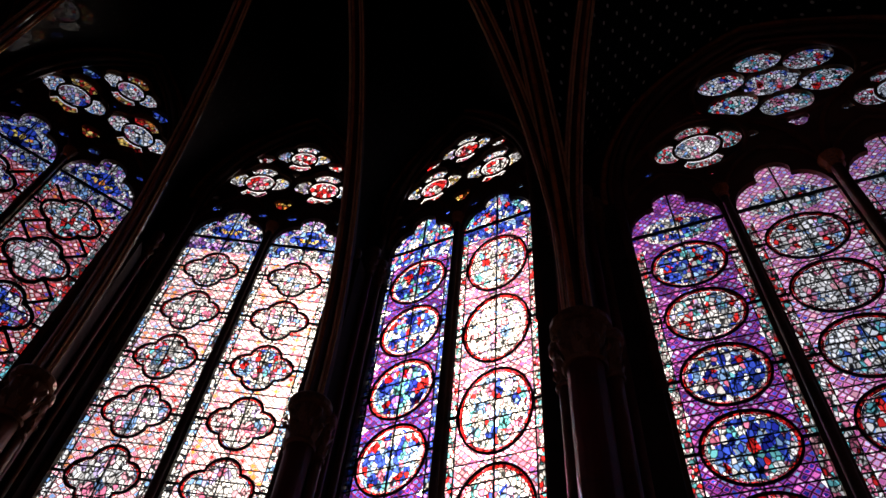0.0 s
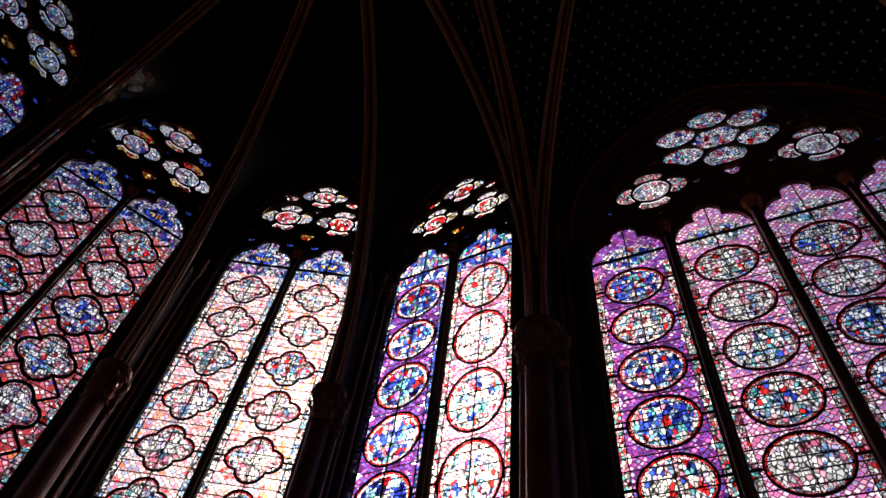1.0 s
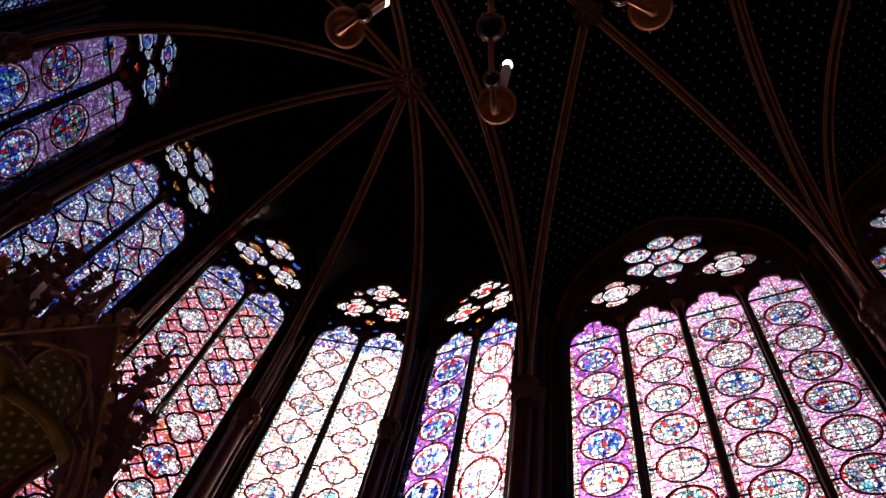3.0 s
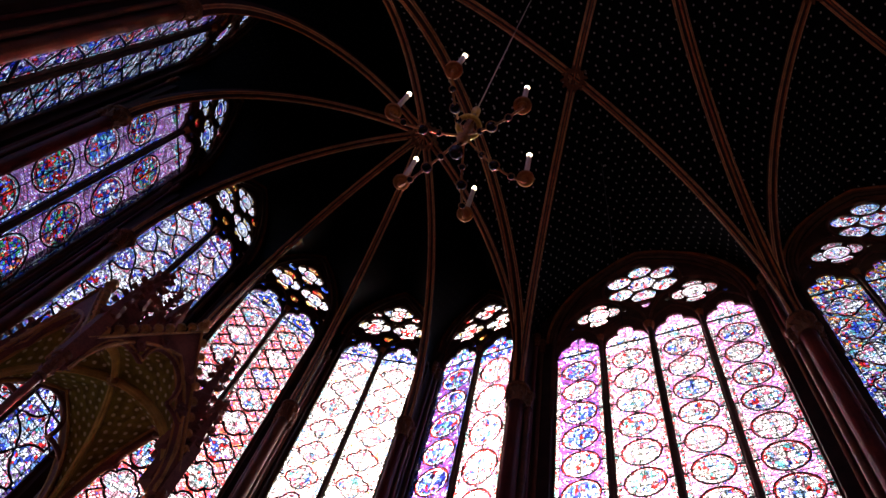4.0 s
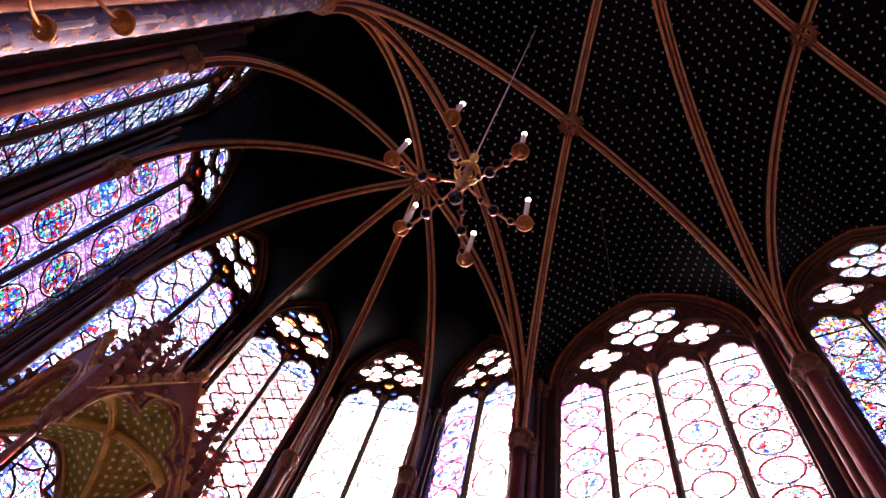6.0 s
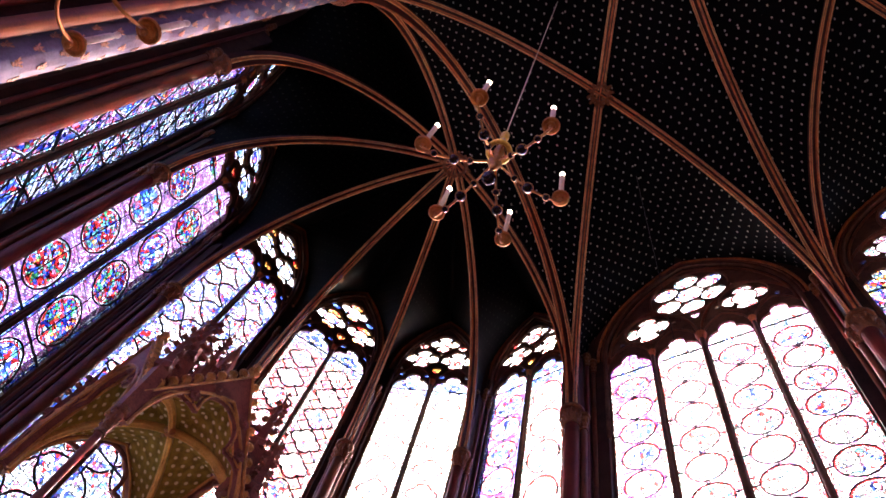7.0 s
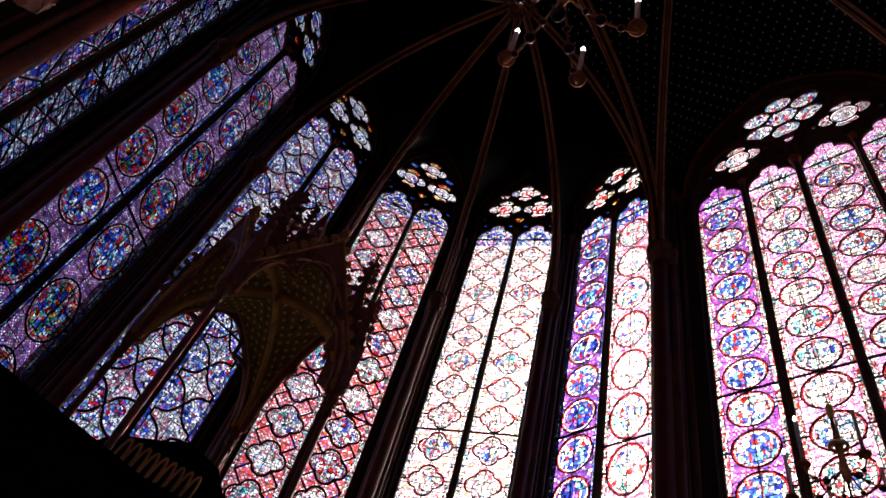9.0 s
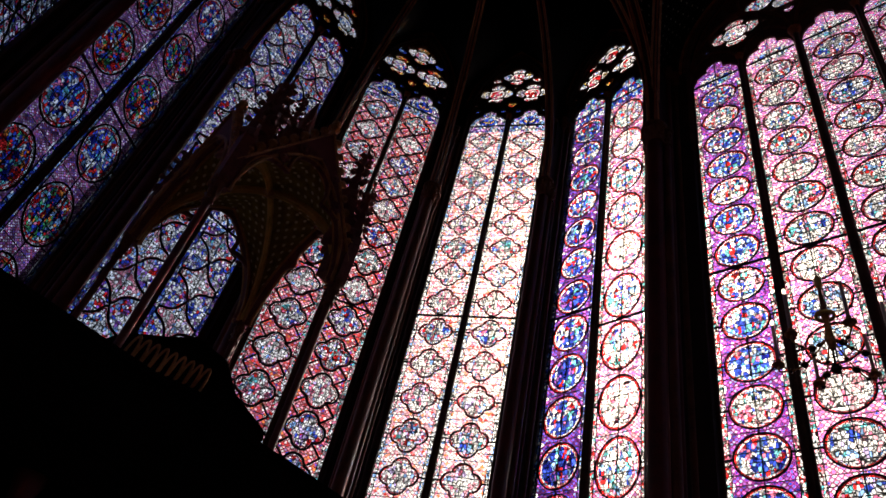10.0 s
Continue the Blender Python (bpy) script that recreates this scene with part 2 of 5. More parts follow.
def starry(name, base, star, spacing, size):
    """Dark painted web with rows of gilt stars."""
    m, nt, b = mat(name)
    uv = nt.nodes.new("ShaderNodeUVMap")
    vor = node(nt, "ShaderNodeTexVoronoi", Scale=1.0 / spacing, Randomness=0.06)
    vor.voronoi_dimensions = "2D"
    nt.links.new(uv.outputs["UV"], vor.inputs["Vector"])
    wear = node(nt, "ShaderNodeTexNoise", Scale=7.0, Detail=5.0)
    nt.links.new(uv.outputs["UV"], wear.inputs["Vector"])
    thr = nt.nodes.new("ShaderNodeMapRange")
    thr.inputs["From Min"].default_value, thr.inputs["From Max"].default_value = size / spacing * 1.2, size / spacing * 0.8
    nt.links.new(vor.outputs["Distance"], thr.inputs["Value"])
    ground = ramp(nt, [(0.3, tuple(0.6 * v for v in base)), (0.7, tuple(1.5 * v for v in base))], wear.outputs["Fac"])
    mix = nt.nodes.new("ShaderNodeMix")
    mix.data_type = "RGBA"
    mix.inputs["B"].default_value = (*star, 1)
    nt.links.new(thr.outputs[0], mix.inputs["Factor"])
    nt.links.new(ground, mix.inputs["A"])
    nt.links.new(mix.outputs["Result"], b.inputs["Base Color"])
    b.inputs["Roughness"].default_value = 0.8
    b.inputs["Specular IOR Level"].default_value = 0.08
    return m


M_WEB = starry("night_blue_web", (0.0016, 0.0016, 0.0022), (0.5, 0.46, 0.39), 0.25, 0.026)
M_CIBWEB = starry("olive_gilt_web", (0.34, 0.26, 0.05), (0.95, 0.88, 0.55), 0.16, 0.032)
# Apse copy of the web: its gloom painted in as blacker ground, dull stars.
M_WEB_SHADED = starry("shaded_night_web", (0.0008, 0.0008, 0.0008), (0.02, 0.018, 0.014), 0.25, 0.03)
M_CIBGOLD = stone("bright_gilding", (0.5, 0.27, 0.05), (0.98, 0.66, 0.18), rough=0.32, metal=0.35, fine=60)

# ---------------------------------------------------------------- mesh helpers


def mesh_of(bm, name, material, smooth=False):
    bmesh.ops.recalc_face_normals(bm, faces=bm.faces)
    me = bpy.data.meshes.new(name)
    bm.to_mesh(me)
    bm.free()
    me.materials.append(material)
    if smooth:
        me.polygons.foreach_set("use_smooth", [True] * len(me.polygons))
    return me


def part(name, bm, material, parent, label="", smooth=False):
    me = bm if isinstance(bm, bpy.types.Mesh) else mesh_of(bm, name, material, smooth)
    ob = new(name, me)
    ob.parent = parent
    if label:
        ob["label"] = label
    return ob


def thing(name, bm, material, label, category, kind="", group="", smooth=False):
    ob = new(name, mesh_of(bm, name, material, smooth) if bm else None)
    return tagged(ob, label, category, group, kind)


def add_box(bm, x0, x1, y0, y1, z0, z1):
    v = [bm.verts.new((x, y, z)) for x in (x0, x1) for y in (y0, y1) for z in (z0, z1)]
    for f in ((0, 1, 3, 2), (4, 6, 7, 5), (0, 4, 5, 1), (2, 3, 7, 6), (0, 2, 6, 4), (1, 5, 7, 3)):
        bm.faces.new([v[i] for i in f])
    return bm


def box(*a):
    return add_box(bmesh.new(), *a)


def add_lathe(bm, prof, n=16, at=(0, 0, 0)):
    """Turned body round z from (radius, height) pairs."""
    at = Vector(at)
    rings = [[bm.verts.new(at + Vector((r * math.cos(2 * math.pi * k / n), r * math.sin(2 * math.pi * k / n), z))) for k in range(n)] for r, z in prof]
    for a, c in zip(rings, rings[1:]):
        for k in range(n):
            bm.faces.new((a[k], a[(k + 1) % n], c[(k + 1) % n], c[k]))
    bm.faces.new(rings[0][::-1])
    bm.faces.new(rings[-1])
    return bm


def lathe(prof, n=16, at=(0, 0, 0)):
    return add_lathe(bmesh.new(), prof, n, at)


def add_sweep(bm, path, prof, side, closed=False):
    """Sweep a closed profile of (s, n) pairs along a path; s runs along side, n along side x tangent."""
    path, side = [Vector(q) for q in path], Vector(side).normalized()
    rings, m = [], len(path)
    for i, q in enumerate(path):
        a = path[(i - 1) % m] if closed or i else path[0]
        c = path[(i + 1) % m] if closed or i < m - 1 else path[-1]
        t = (c - a).normalized()
        nn = side.cross(t).normalized()
        rings.append([bm.verts.new(q + side * s + nn * n) for s, n in prof])
    k = len(prof)
    for i in range(m if closed else m - 1):
        a, c = rings[i], rings[(i + 1) % m]
        for j in range(k):
            bm.faces.new((a[j], a[(j + 1) % k], c[(j + 1) % k], c[j]))
    if not closed:
        bm.faces.new(rings[0][::-1])
        bm.faces.new(rings[-1])
    return bm


def sweep(path, prof, side, closed=False):
    return add_sweep(bmesh.new(), path, prof, side, closed)


def tube(path, r, side=(0, 0, 1), n=8, closed=False):
    return sweep(path, [(r * math.cos(2 * math.pi * k / n), r * math.sin(2 * math.pi * k / n)) for k in range(n)], side, closed)


def roll_profile(w, d):
    """Moulded section: broad back, two side rolls, hollow, and a keeled central roll on the under side."""
    half = [(w, d * 0.5), (w, 0.0), (w * 0.82, -d * 0.12), (w * 0.92, -d * 0.34), (w * 0.62, -d * 0.46), (w * 0.45, -d * 0.38),
            (w * 0.36, -d * 0.7), (w * 0.2, -d * 0.94), (0.0, -d)]
    return half + [(-s, n) for s, n in half[-2::-1]]


def pointed(hw, zs, za, n=12, u0=0.0):
    """A pointed arch from (u0 - hw, zs) over (u0, za) to (u0 + hw, zs)."""
    h = za - zs
    c = (h * h - hw * hw) / (2 * hw)
    r = hw + c
    a1 = math.atan2(h, c)
    right = [(u0 - c + r * math.cos(a1 * k / n), zs + r * math.sin(a1 * k / n)) for k in range(n + 1)]
    return [(2 * u0 - u, z) for u, z in right] + right[-2::-1]


def foil(u, z, e, q, lobes, n=36, turn=90.0, squash=1.0):
    """Outline of a foil: lobes of radius q whose centres lie e from the middle."""
    pts = []
    for k in range(n):
        a = 2 * math.pi * k / n
        f = (a - radians(turn) + math.pi / lobes) % (2 * math.pi / lobes) - math.pi / lobes
        r = e * math.cos(f) + math.sqrt(max(q * q - (e * math.sin(f)) ** 2, 0.0004))
        pts.append((u + r * math.cos(a), z + squash * r * math.sin(a)))
    return pts


def disc(u, z, ru, rz, n=24):
    return [(u + ru * math.cos(2 * math.pi * k / n), z + rz * math.sin(2 * math.pi * k / n)) for k in range(n)]


def lancet_outline(u, hw, z0, ztip):
    """Lancet with a cusped head: round shoulders and a bulb at the top."""
    rb = hw * 0.38
    zb = ztip - rb
    zs = ztip - hw * 1.42
    right = [(hw, z0), (hw, zs)]
    for k in range(1, 7):
        a = radians(90 * k / 6)
        right.append((hw - hw * 0.62 * (1 - math.cos(a)), zs + (zb - zs - rb * 0.35) * math.sin(a)))
    for k in range(0, 7):
        a = radians(-18 + 108 * k / 6)
        right.append((rb * math.cos(a), zb + rb * math.sin(a)))
    return [(u + x, z) for x, z in right] + [(u - x, z) for x, z in right[-2::-1]]


def plate(outer, holes, d0, d1):
    """A slab in the (u, z) plane from depth d0 to d1, with holes right through it."""
    bm = bmesh.new()
    front, edges = [], []
    for loop in [outer] + holes:
        vs = [bm.verts.new((u, d0, z)) for u, z in loop]
        front.append(vs)
        edges += [bm.edges.new((vs[i], vs[(i + 1) % len(vs)])) for i in range(len(vs))]
    bmesh.ops.triangle_fill(bm, use_beauty=True, use_dissolve=False, edges=edges, normal=(0, -1, 0))
    faces = [list(f.verts) for f in bm.faces]
    back = {v: bm.verts.new((v.co.x, d1, v.co.z)) for vs in front for v in vs}
    for f in faces:
        bm.faces.new([back[v] for v in reversed(f)])
    for vs in front:
        for i, v in enumerate(vs):
            w = vs[(i + 1) % len(vs)]
            bm.faces.new((v, w, back[w], back[v]))
    return bm


def sheet(loop, depth=0.0, centre=None):
    """A thin pane that fills a star-shaped outline."""
    bm = bmesh.new()
    cu = centre or (sum(u for u, _ in loop) / len(loop), sum(z for _, z in loop) / len(loop))
    c = bm.verts.new((cu[0], depth, cu[1]))
    vs = [bm.verts.new((u, depth, z)) for u, z in loop]
    for i, v in enumerate(vs):
        bm.faces.new((c, v, vs[(i + 1) % len(vs)]))
    return bm


def filled(outer, holes, depth=0.0):
    """A thin pane with holes for the pieces that are leaded into it."""
    bm, edges = bmesh.new(), []
    for loop in [outer] + holes:
        vs = [bm.verts.new((u, depth, z)) for u, z in loop]
        edges += [bm.edges.new((vs[i], vs[(i + 1) % len(vs)])) for i in range(len(vs))]
    bmesh.ops.triangle_fill(bm, use_beauty=True, use_dissolve=False, edges=edges, normal=(0, -1, 0))
    return bm


def scaled(loop, u, z, f):
    return [(u + (a - u) * f, z + (c - z) * f) for a, c in loop]


def petals(u, z, e, q, lobes, turn, rin, half=34.0):
    """Outlines of a foil's lobes, each cut off by a round centre of radius rin."""
    loops = []
    for k in range(lobes):
        mid, out, back = radians(turn) + 2 * math.pi * k / lobes, [], []
        for j in range(9):
            f = radians(half) * (j - 4) / 4
            r = (e * math.cos(f) + math.sqrt(max(q * q - (e * math.sin(f)) ** 2, 0.0004))) * 0.97
            out.append((u + r * math.cos(mid + f), z + r * math.sin(mid + f)))
            back.append((u + rin * math.cos(mid + f), z + rin * math.sin(mid + f)))
        loops.append(out + back[::-1])
    return loops


def foil_lights(win, u, z, e, q, lobes, turn, glass, depth=-0.012):
    """A foil of the tracery: round centre and lobes of glass in a thin pierced partition. glass: the centre's, then the lobes' in turn."""
    rc = e * 0.92
    loops = [disc(u, z, rc, rc, 20)] + petals(u, z, e, q, lobes, turn, rc + 0.035)
    part("partition", plate(scaled(foil(u, z, e, q, lobes, 36, turn), u, z, 1.03), loops, depth - 0.02, depth), M_TRACERY, win)
    for k, loop in enumerate(loops):
        c = (u, z) if k == 0 else None
        part("tracery_pane", sheet(scaled(loop, u, z, 1.01), 0.0, c), G[glass[0] if k == 0 else glass[1 + (k - 1) % (len(glass) - 1)]], win)


LILY_LEAVES = [[(0, -0.1), (0.04, 0.0), (0, 0.13), (-0.04, 0.0)], [(0.05, -0.05), (0.075, 0.03), (0.13, 0.05), (0.16, 0.0), (0.12, -0.01), (0.09, -0.07)],
               [(-0.05, -0.05), (-0.09, -0.07), (-0.12, -0.01), (-0.16, 0.0), (-0.13, 0.05), (-0.075, 0.03)]]


def band(outer, inner, depth=0.0):
    """A flat ring between two outlines with the same number of points."""
    bm = bmesh.new()
    a = [bm.verts.new((u, depth, z)) for u, z in outer]
    c = [bm.verts.new((u, depth, z)) for u, z in inner]
    for i in range(len(a)):
        j = (i + 1) % len(a)
        bm.faces.new((a[i], a[j], c[j], c[i]))
    return bm


def rect_ray(hu, hz, n):
    """Points of a rectangle's edge, one for each of n even directions."""
    out = []
    for k in range(n):
        a = 2 * math.pi * k / n
        ca, sa = math.cos(a), math.sin(a)
        s = min(hu / max(abs(ca), 1e-6), hz / max(abs(sa), 1e-6))
        out.append((s * ca, s * sa))
    return out


# ---------------------------------------------------------------- plan
AP = 5.885                               # apothem of the apse's dodecagon
SIDE = 2 * AP * math.tan(math.pi / 12)   # one side of it
YV = -SIDE / 2                           # where apse and nave meet
BAY = 5.84
GLASS = 5.74                             # plane of the glass
WALL_IN = 5.52
INSET = 1.032                            # how far the shafts stand in from the dodecagon
Z_CAP, Z_CAPN = 13.86, 14.1
Z_BOSS, Z_BOSSN = 20.25, 20.45
TIP_A, TIP_N = 18.34, 17.23
HEAD = 1.0                               # height of a lancet's head panel
SILL = 5.0
SPRING_A, APEX_A = 18.25, 20.95
SPRING_N, APEX_N = 17.0, 20.5
TOP = 22.0
BAYS = 4
Y_END = YV - BAYS * BAY

ground = thing("ground", box(-300, 300, -300, 300, -9.2, -9.0), M_GROUND, "pale paved ground far below the chapel outside", "ground", "structure")
floor_bm = bmesh.new()
add_box(floor_bm, -AP - 0.6, AP + 0.6, Y_END - 0.6, AP + 0.6, -0.3, 0.0)
thing("floor", floor_bm, M_FLOOR, "worn stone floor of the upper chapel", "floor", "structure")
thing("wall_west", box(-AP - 0.6, AP + 0.6, Y_END - 0.6, Y_END, 0.0, TOP), M_WALL, "dark painted stone end wall", "wall", "structure")
roof = bmesh.new()
eaves = [(-AP - 0.05, Y_END - 0.6)] + [((AP + 0.02) / math.cos(math.pi / 12) * math.sin(radians(a)), (AP + 0.02) / math.cos(math.pi / 12) * math.cos(radians(a))) for a in range(-105, 106, 30)] + [(AP + 0.05, Y_END - 0.6)]
low_ring, high_ring = [[roof.verts.new((x, y, z)) for x, y in eaves] for z in (TOP, TOP + 0.3)]
for k in range(len(eaves)):
    roof.faces.new((low_ring[k], low_ring[(k + 1) % len(eaves)], high_ring[(k + 1) % len(eaves)], high_ring[k]))
roof.faces.new(low_ring)
roof.faces.new(high_ring)
thing("ceiling", roof, M_WALL, "dark roof above the painted vault", "ceiling", "structure")


def wall_pose(angle, along=0.0, out=GLASS):
    """Local frame of a wall: x to the right seen from inside, y outwards, z up."""
    a = radians(angle)
    n, u = Vector((math.sin(a), math.cos(a), 0)), Vector((math.cos(a), -math.sin(a), 0))
    q = n * out + u * along
    return pose(q.x, q.y, 0, 0, 0, -angle)


def buttress(x, y, angle):
    """Outer buttress with set-offs and a sloping head; local y runs outwards."""
    bm = bmesh.new()
    prof = [(0.0, -9.0), (0.9, -9.0), (0.9, 4.0), (0.55, 4.6), (0.55, 16.0), (0.42, 16.6), (0.42, 20.4), (0.0, 21.6)]
    a = [bm.verts.new((-0.22, d, z)) for d, z in prof]
    c = [bm.verts.new((0.22, d, z)) for d, z in prof]
    for i in range(len(prof)):
        k = (i + 1) % len(prof)
        bm.faces.new((a[i], a[k], c[k], c[i]))
    bm.faces.new(a[::-1])
    bm.faces.new(c)
    ob = thing("buttress", bm, M_GROUND, "pale weathered stone buttress outside between the windows", "buttress", "structure")
    ob.matrix_world = pose(x, y, 0, 0, 0, -angle)


R_OUT = (GLASS + 0.03) / math.cos(math.pi / 12)
for ang in (-75, -15, 15, 45, 75):
    buttress(R_OUT * math.sin(radians(ang)), R_OUT * math.cos(radians(ang)), ang)
for k in range(BAYS + 1):
    for s in (-1, 1):
        buttress(s * (GLASS + 0.044), YV - BAY * k, 90 * s)

# ---------------------------------------------------------------- windows
CELLS = {}


def cell_meshes(key, hw, sp, shape):
    """Meshes for one panel of a lancet: field, medallion, its rim, two side strips, saddle bar and iron frame."""
    if (key, shape) in CELLS:
        return CELLS[key, shape]
    n, s = 40, 0.085
    hu, hz = hw - s, sp / 2
    if shape == "circle":
        med = disc(0, 0, hu * 0.9, min(hu, hz) * 0.9, n)
    elif shape == "quatrefoil":
        med = foil(0, 0, hu * 0.43, hu * 0.44, 4, n, 90.0, min(1.0, hz / hu))
    elif shape == "vesica":
        med = disc(0, 0, hu * 0.98, hz * 0.78, n)
    elif shape == "oval":
        med = disc(0, 0, hu * 0.96, hz * 0.9, n)
    elif shape == "lattice":
        med = foil(0, 0, hu * 0.45, hu * 0.46, 4, n, 90.0, min(1.0, hz / hu))
    elif shape == "astroid":
        rho, med = math.hypot(hu, hz) * 0.6, []
        for k in range(n):
            a = 2 * math.pi * k / n
            ca, sa = math.cos(a), math.sin(a)
            r = min(hu / max(abs(ca), 1e-6), hz / max(abs(sa), 1e-6)) * 0.98
            p = hu * abs(ca) + hz * abs(sa)
            q = p * p - (hu * hu + hz * hz - rho * rho)
            med.append((min(r, p - math.sqrt(q) if q > 0 else r) * ca, min(r, p - math.sqrt(q) if q > 0 else r) * sa))
    elif shape == "square":
        med = [(u * 0.78, z * 0.7) for u, z in rect_ray(hu, hz, n)]
    else:
        med = []
        for k in range(n):
            a = 2 * math.pi * k / n
            r = 1.0 / (abs(math.cos(a)) / (hu * 0.97) + abs(math.sin(a)) / (hz * 0.97))
            med.append((r * math.cos(a), r * math.sin(a)))
    middle = [(u * 0.9, z * 0.9) for u, z in med]
    inner = [(u * 0.84, z * 0.84) for u, z in med]
    r0 = rect_ray(hu, hz, n)
    out = {
        "field": band(r0, med), "rim": band([(u * 0.985, z * 0.985) for u, z in med], middle), "pearls": band(middle, inner), "medallion": sheet(inner, 0, (0, 0)),
        "strip": sheet([(-s / 2, -hz), (s / 2, -hz), (s / 2, hz), (-s / 2, hz)]),
    }
    mesh = dict(out)
    wr = 0.022 if shape in ("lattice", "astroid") else 0.016 if shape == "diamond" else 0.016 if shape == "vesica" else 0.014 if shape == "quatrefoil" else 0.012
    ring = sweep([(u, -0.012, z) for u, z in med], [(-0.01, -wr), (0.01, -wr), (0.01, wr), (-0.01, wr)], (0, 1, 0), True)
    bars = bmesh.new()
    add_box(bars, -hw, -abs(med[n // 2][0]) + 0.01, -0.03, -0.004, -0.011, 0.011)
    add_box(bars, abs(med[0][0]) - 0.01, hw, -0.03, -0.004, -0.011, 0.011)
    add_box(bars, -0.007, 0.007, -0.026, -0.006, -hz, hz)
    for sgn in (-1, 1):
        add_box(bars, sgn * hu - 0.006, sgn * hu + 0.006, -0.02, -0.004, -hz, hz)
    for k in range(5):
        z = -hz + 2 * hz * k / 5
        add_box(bars, -hw, hw, -0.018, -0.006, z - 0.005, z + 0.005)
    if shape == "lattice":
        for k in (n // 8, 3 * n // 8, 5 * n // 8, 7 * n // 8):
            u, z = med[k]
            add_sweep(bars, [(u, -0.012, z), (math.copysign(hu, u), -0.012, math.copysign(hz, z))], [(-0.01, -0.018), (0.01, -0.018), (0.01, 0.018), (-0.01, 0.018)], (0, 1, 0))
    mesh["ring"], mesh["bars"] = ring, bars
    made = {}
    for k, v in mesh.items():
        me = mesh_of(v, k, M_IRON)
        made[k] = me
    CELLS[key, shape] = made
    return made


COLOURED = {}


def coloured(me, material):
    """The same panel in another glass: one mesh for each pair."""
    k = (me.name, material.name)
    if k not in COLOURED:
        c = me.copy()
        c.materials[0] = material
        COLOURED[k] = c
    return COLOURED[k]


def put(name, me, parent, u, z, depth=0.0):
    ob = new(name, me)
    ob.parent = parent
    ob.location = (u, depth, z)
    return ob


CREST = {"crown_blue": ("lily", "rim_white", "deep_blue"), "field_mauve": ("ring", "rim_white", "scene_bright"), "field_indigo": ("ring", "rim_white", "scene_blue"), "field_violet": ("ring", "rim_white", "scene_warm")}


def lancet(win, u, hw, ztip, style, detail=True):
    """Fill one lancet with its panels of leaded glass, from the cusped head down to the sill."""
    field, rim, scenes, edge, shape, sp, crown = style
    zs = ztip - hw * 1.42
    zh = ztip - (1.47 if shape == "vesica" else HEAD)
    head = lancet_outline(u, hw, zh, ztip)
    if crown in CREST:
        kind, rim_glass, ground_glass = CREST[crown]
        if kind == "lily":
            outer = foil(u, zs + 0.2, 0.2, 0.16, 4, 28, 90, 0.85)
            leaves = [[(u + a, zs + 0.2 + c) for a, c in leaf] for leaf in LILY_LEAVES]
        else:
            outer, leaves = disc(u, zs + 0.02, 0.4, 0.26, 28), []
        inner = scaled(outer, u, zs + (0.2 if leaves else 0.02), 0.8)
        part("pane", filled(head, [outer]), G[field if kind == "ring" else crown], win)
        part("crest_rim", filled(outer, [inner]), G[rim_glass], win)
        part("crest", filled(inner, leaves), G[ground_glass], win)
        for leaf in leaves:
            part("gold_lily", sheet(leaf), G["gold"], win)
    else:
        part("pane", sheet(head, 0.0, (u, zs + hw * 0.4)), G[crown], win)
    hb = bmesh.new()
    add_box(hb, u - 0.009, u + 0.009, -0.03, -0.004, zh, ztip - 0.02)
    add_box(hb, u - hw, u + hw, -0.035, -0.004, zs - 0.016, zs + 0.016)
    part("saddle_bar", hb, M_IRON, win)
    n = max(1, int((zh - SILL) / sp))
    if not detail:
        part("pane", sheet([(u - hw, SILL), (u + hw, SILL), (u + hw, zh), (u - hw, zh)]), G[field], win)
        return
    cm = cell_meshes((round(hw, 3), sp), hw, sp, shape)
    for i in range(n):
        zc = zh - sp * (i + 0.5)
        put("pane", coloured(cm["field"], G[field]), win, u, zc)
        put("medallion_rim", coloured(cm["rim"], G[rim]), win, u, zc, -0.002)
        put("medallion_rim", coloured(cm["pearls"], G["rim_white" if rim == "rim_red" else "rim_red"]), win, u, zc)
        put("medallion", coloured(cm["medallion"], G[scenes[i % len(scenes)]]), win, u, zc)
        for sgn in (-1, 1):
            put("side_strip", coloured(cm["strip"], G[edge]), win, u + sgn * (hw - 0.0425), zc)
        put("iron_ring", cm["ring"], win, u, zc)
        put("saddle_bar", cm["bars"], win, u, zc)
        if abs(zc - sp / 2 - 10.7) < sp / 2:
            part("saddle_bar", box(u - hw - 0.02, u + hw + 0.02, -0.05, -0.002, zc - sp / 2 - 0.013, zc - sp / 2 + 0.013), M_IRON, win)
    zl = zh - sp * n
    if zl > SILL + 0.02:
        part("pane", sheet([(u - hw, SILL), (u + hw, SILL), (u + hw, zl), (u - hw, zl)]), G[field], win)


def mouldings(win, name, path, r, depth, material=None, closed=False):
    """A round moulding that runs along an outline in front of the tracery."""
    prof = [(r * math.cos(2 * math.pi * k / 8), r * math.sin(2 * math.pi * k / 8)) for k in range(8)]
    part(name, sweep([(u, depth, z) for u, z in path], prof, (0, 1, 0), closed), material or M_TRACERY, win, smooth=True)


def open_wall(name, left, right, outline, label):
    """A bay's wall with its great opening, built round a local frame at the glass."""
    lo = WALL_IN - GLASS
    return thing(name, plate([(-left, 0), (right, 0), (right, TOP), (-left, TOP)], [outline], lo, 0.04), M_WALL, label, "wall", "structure")


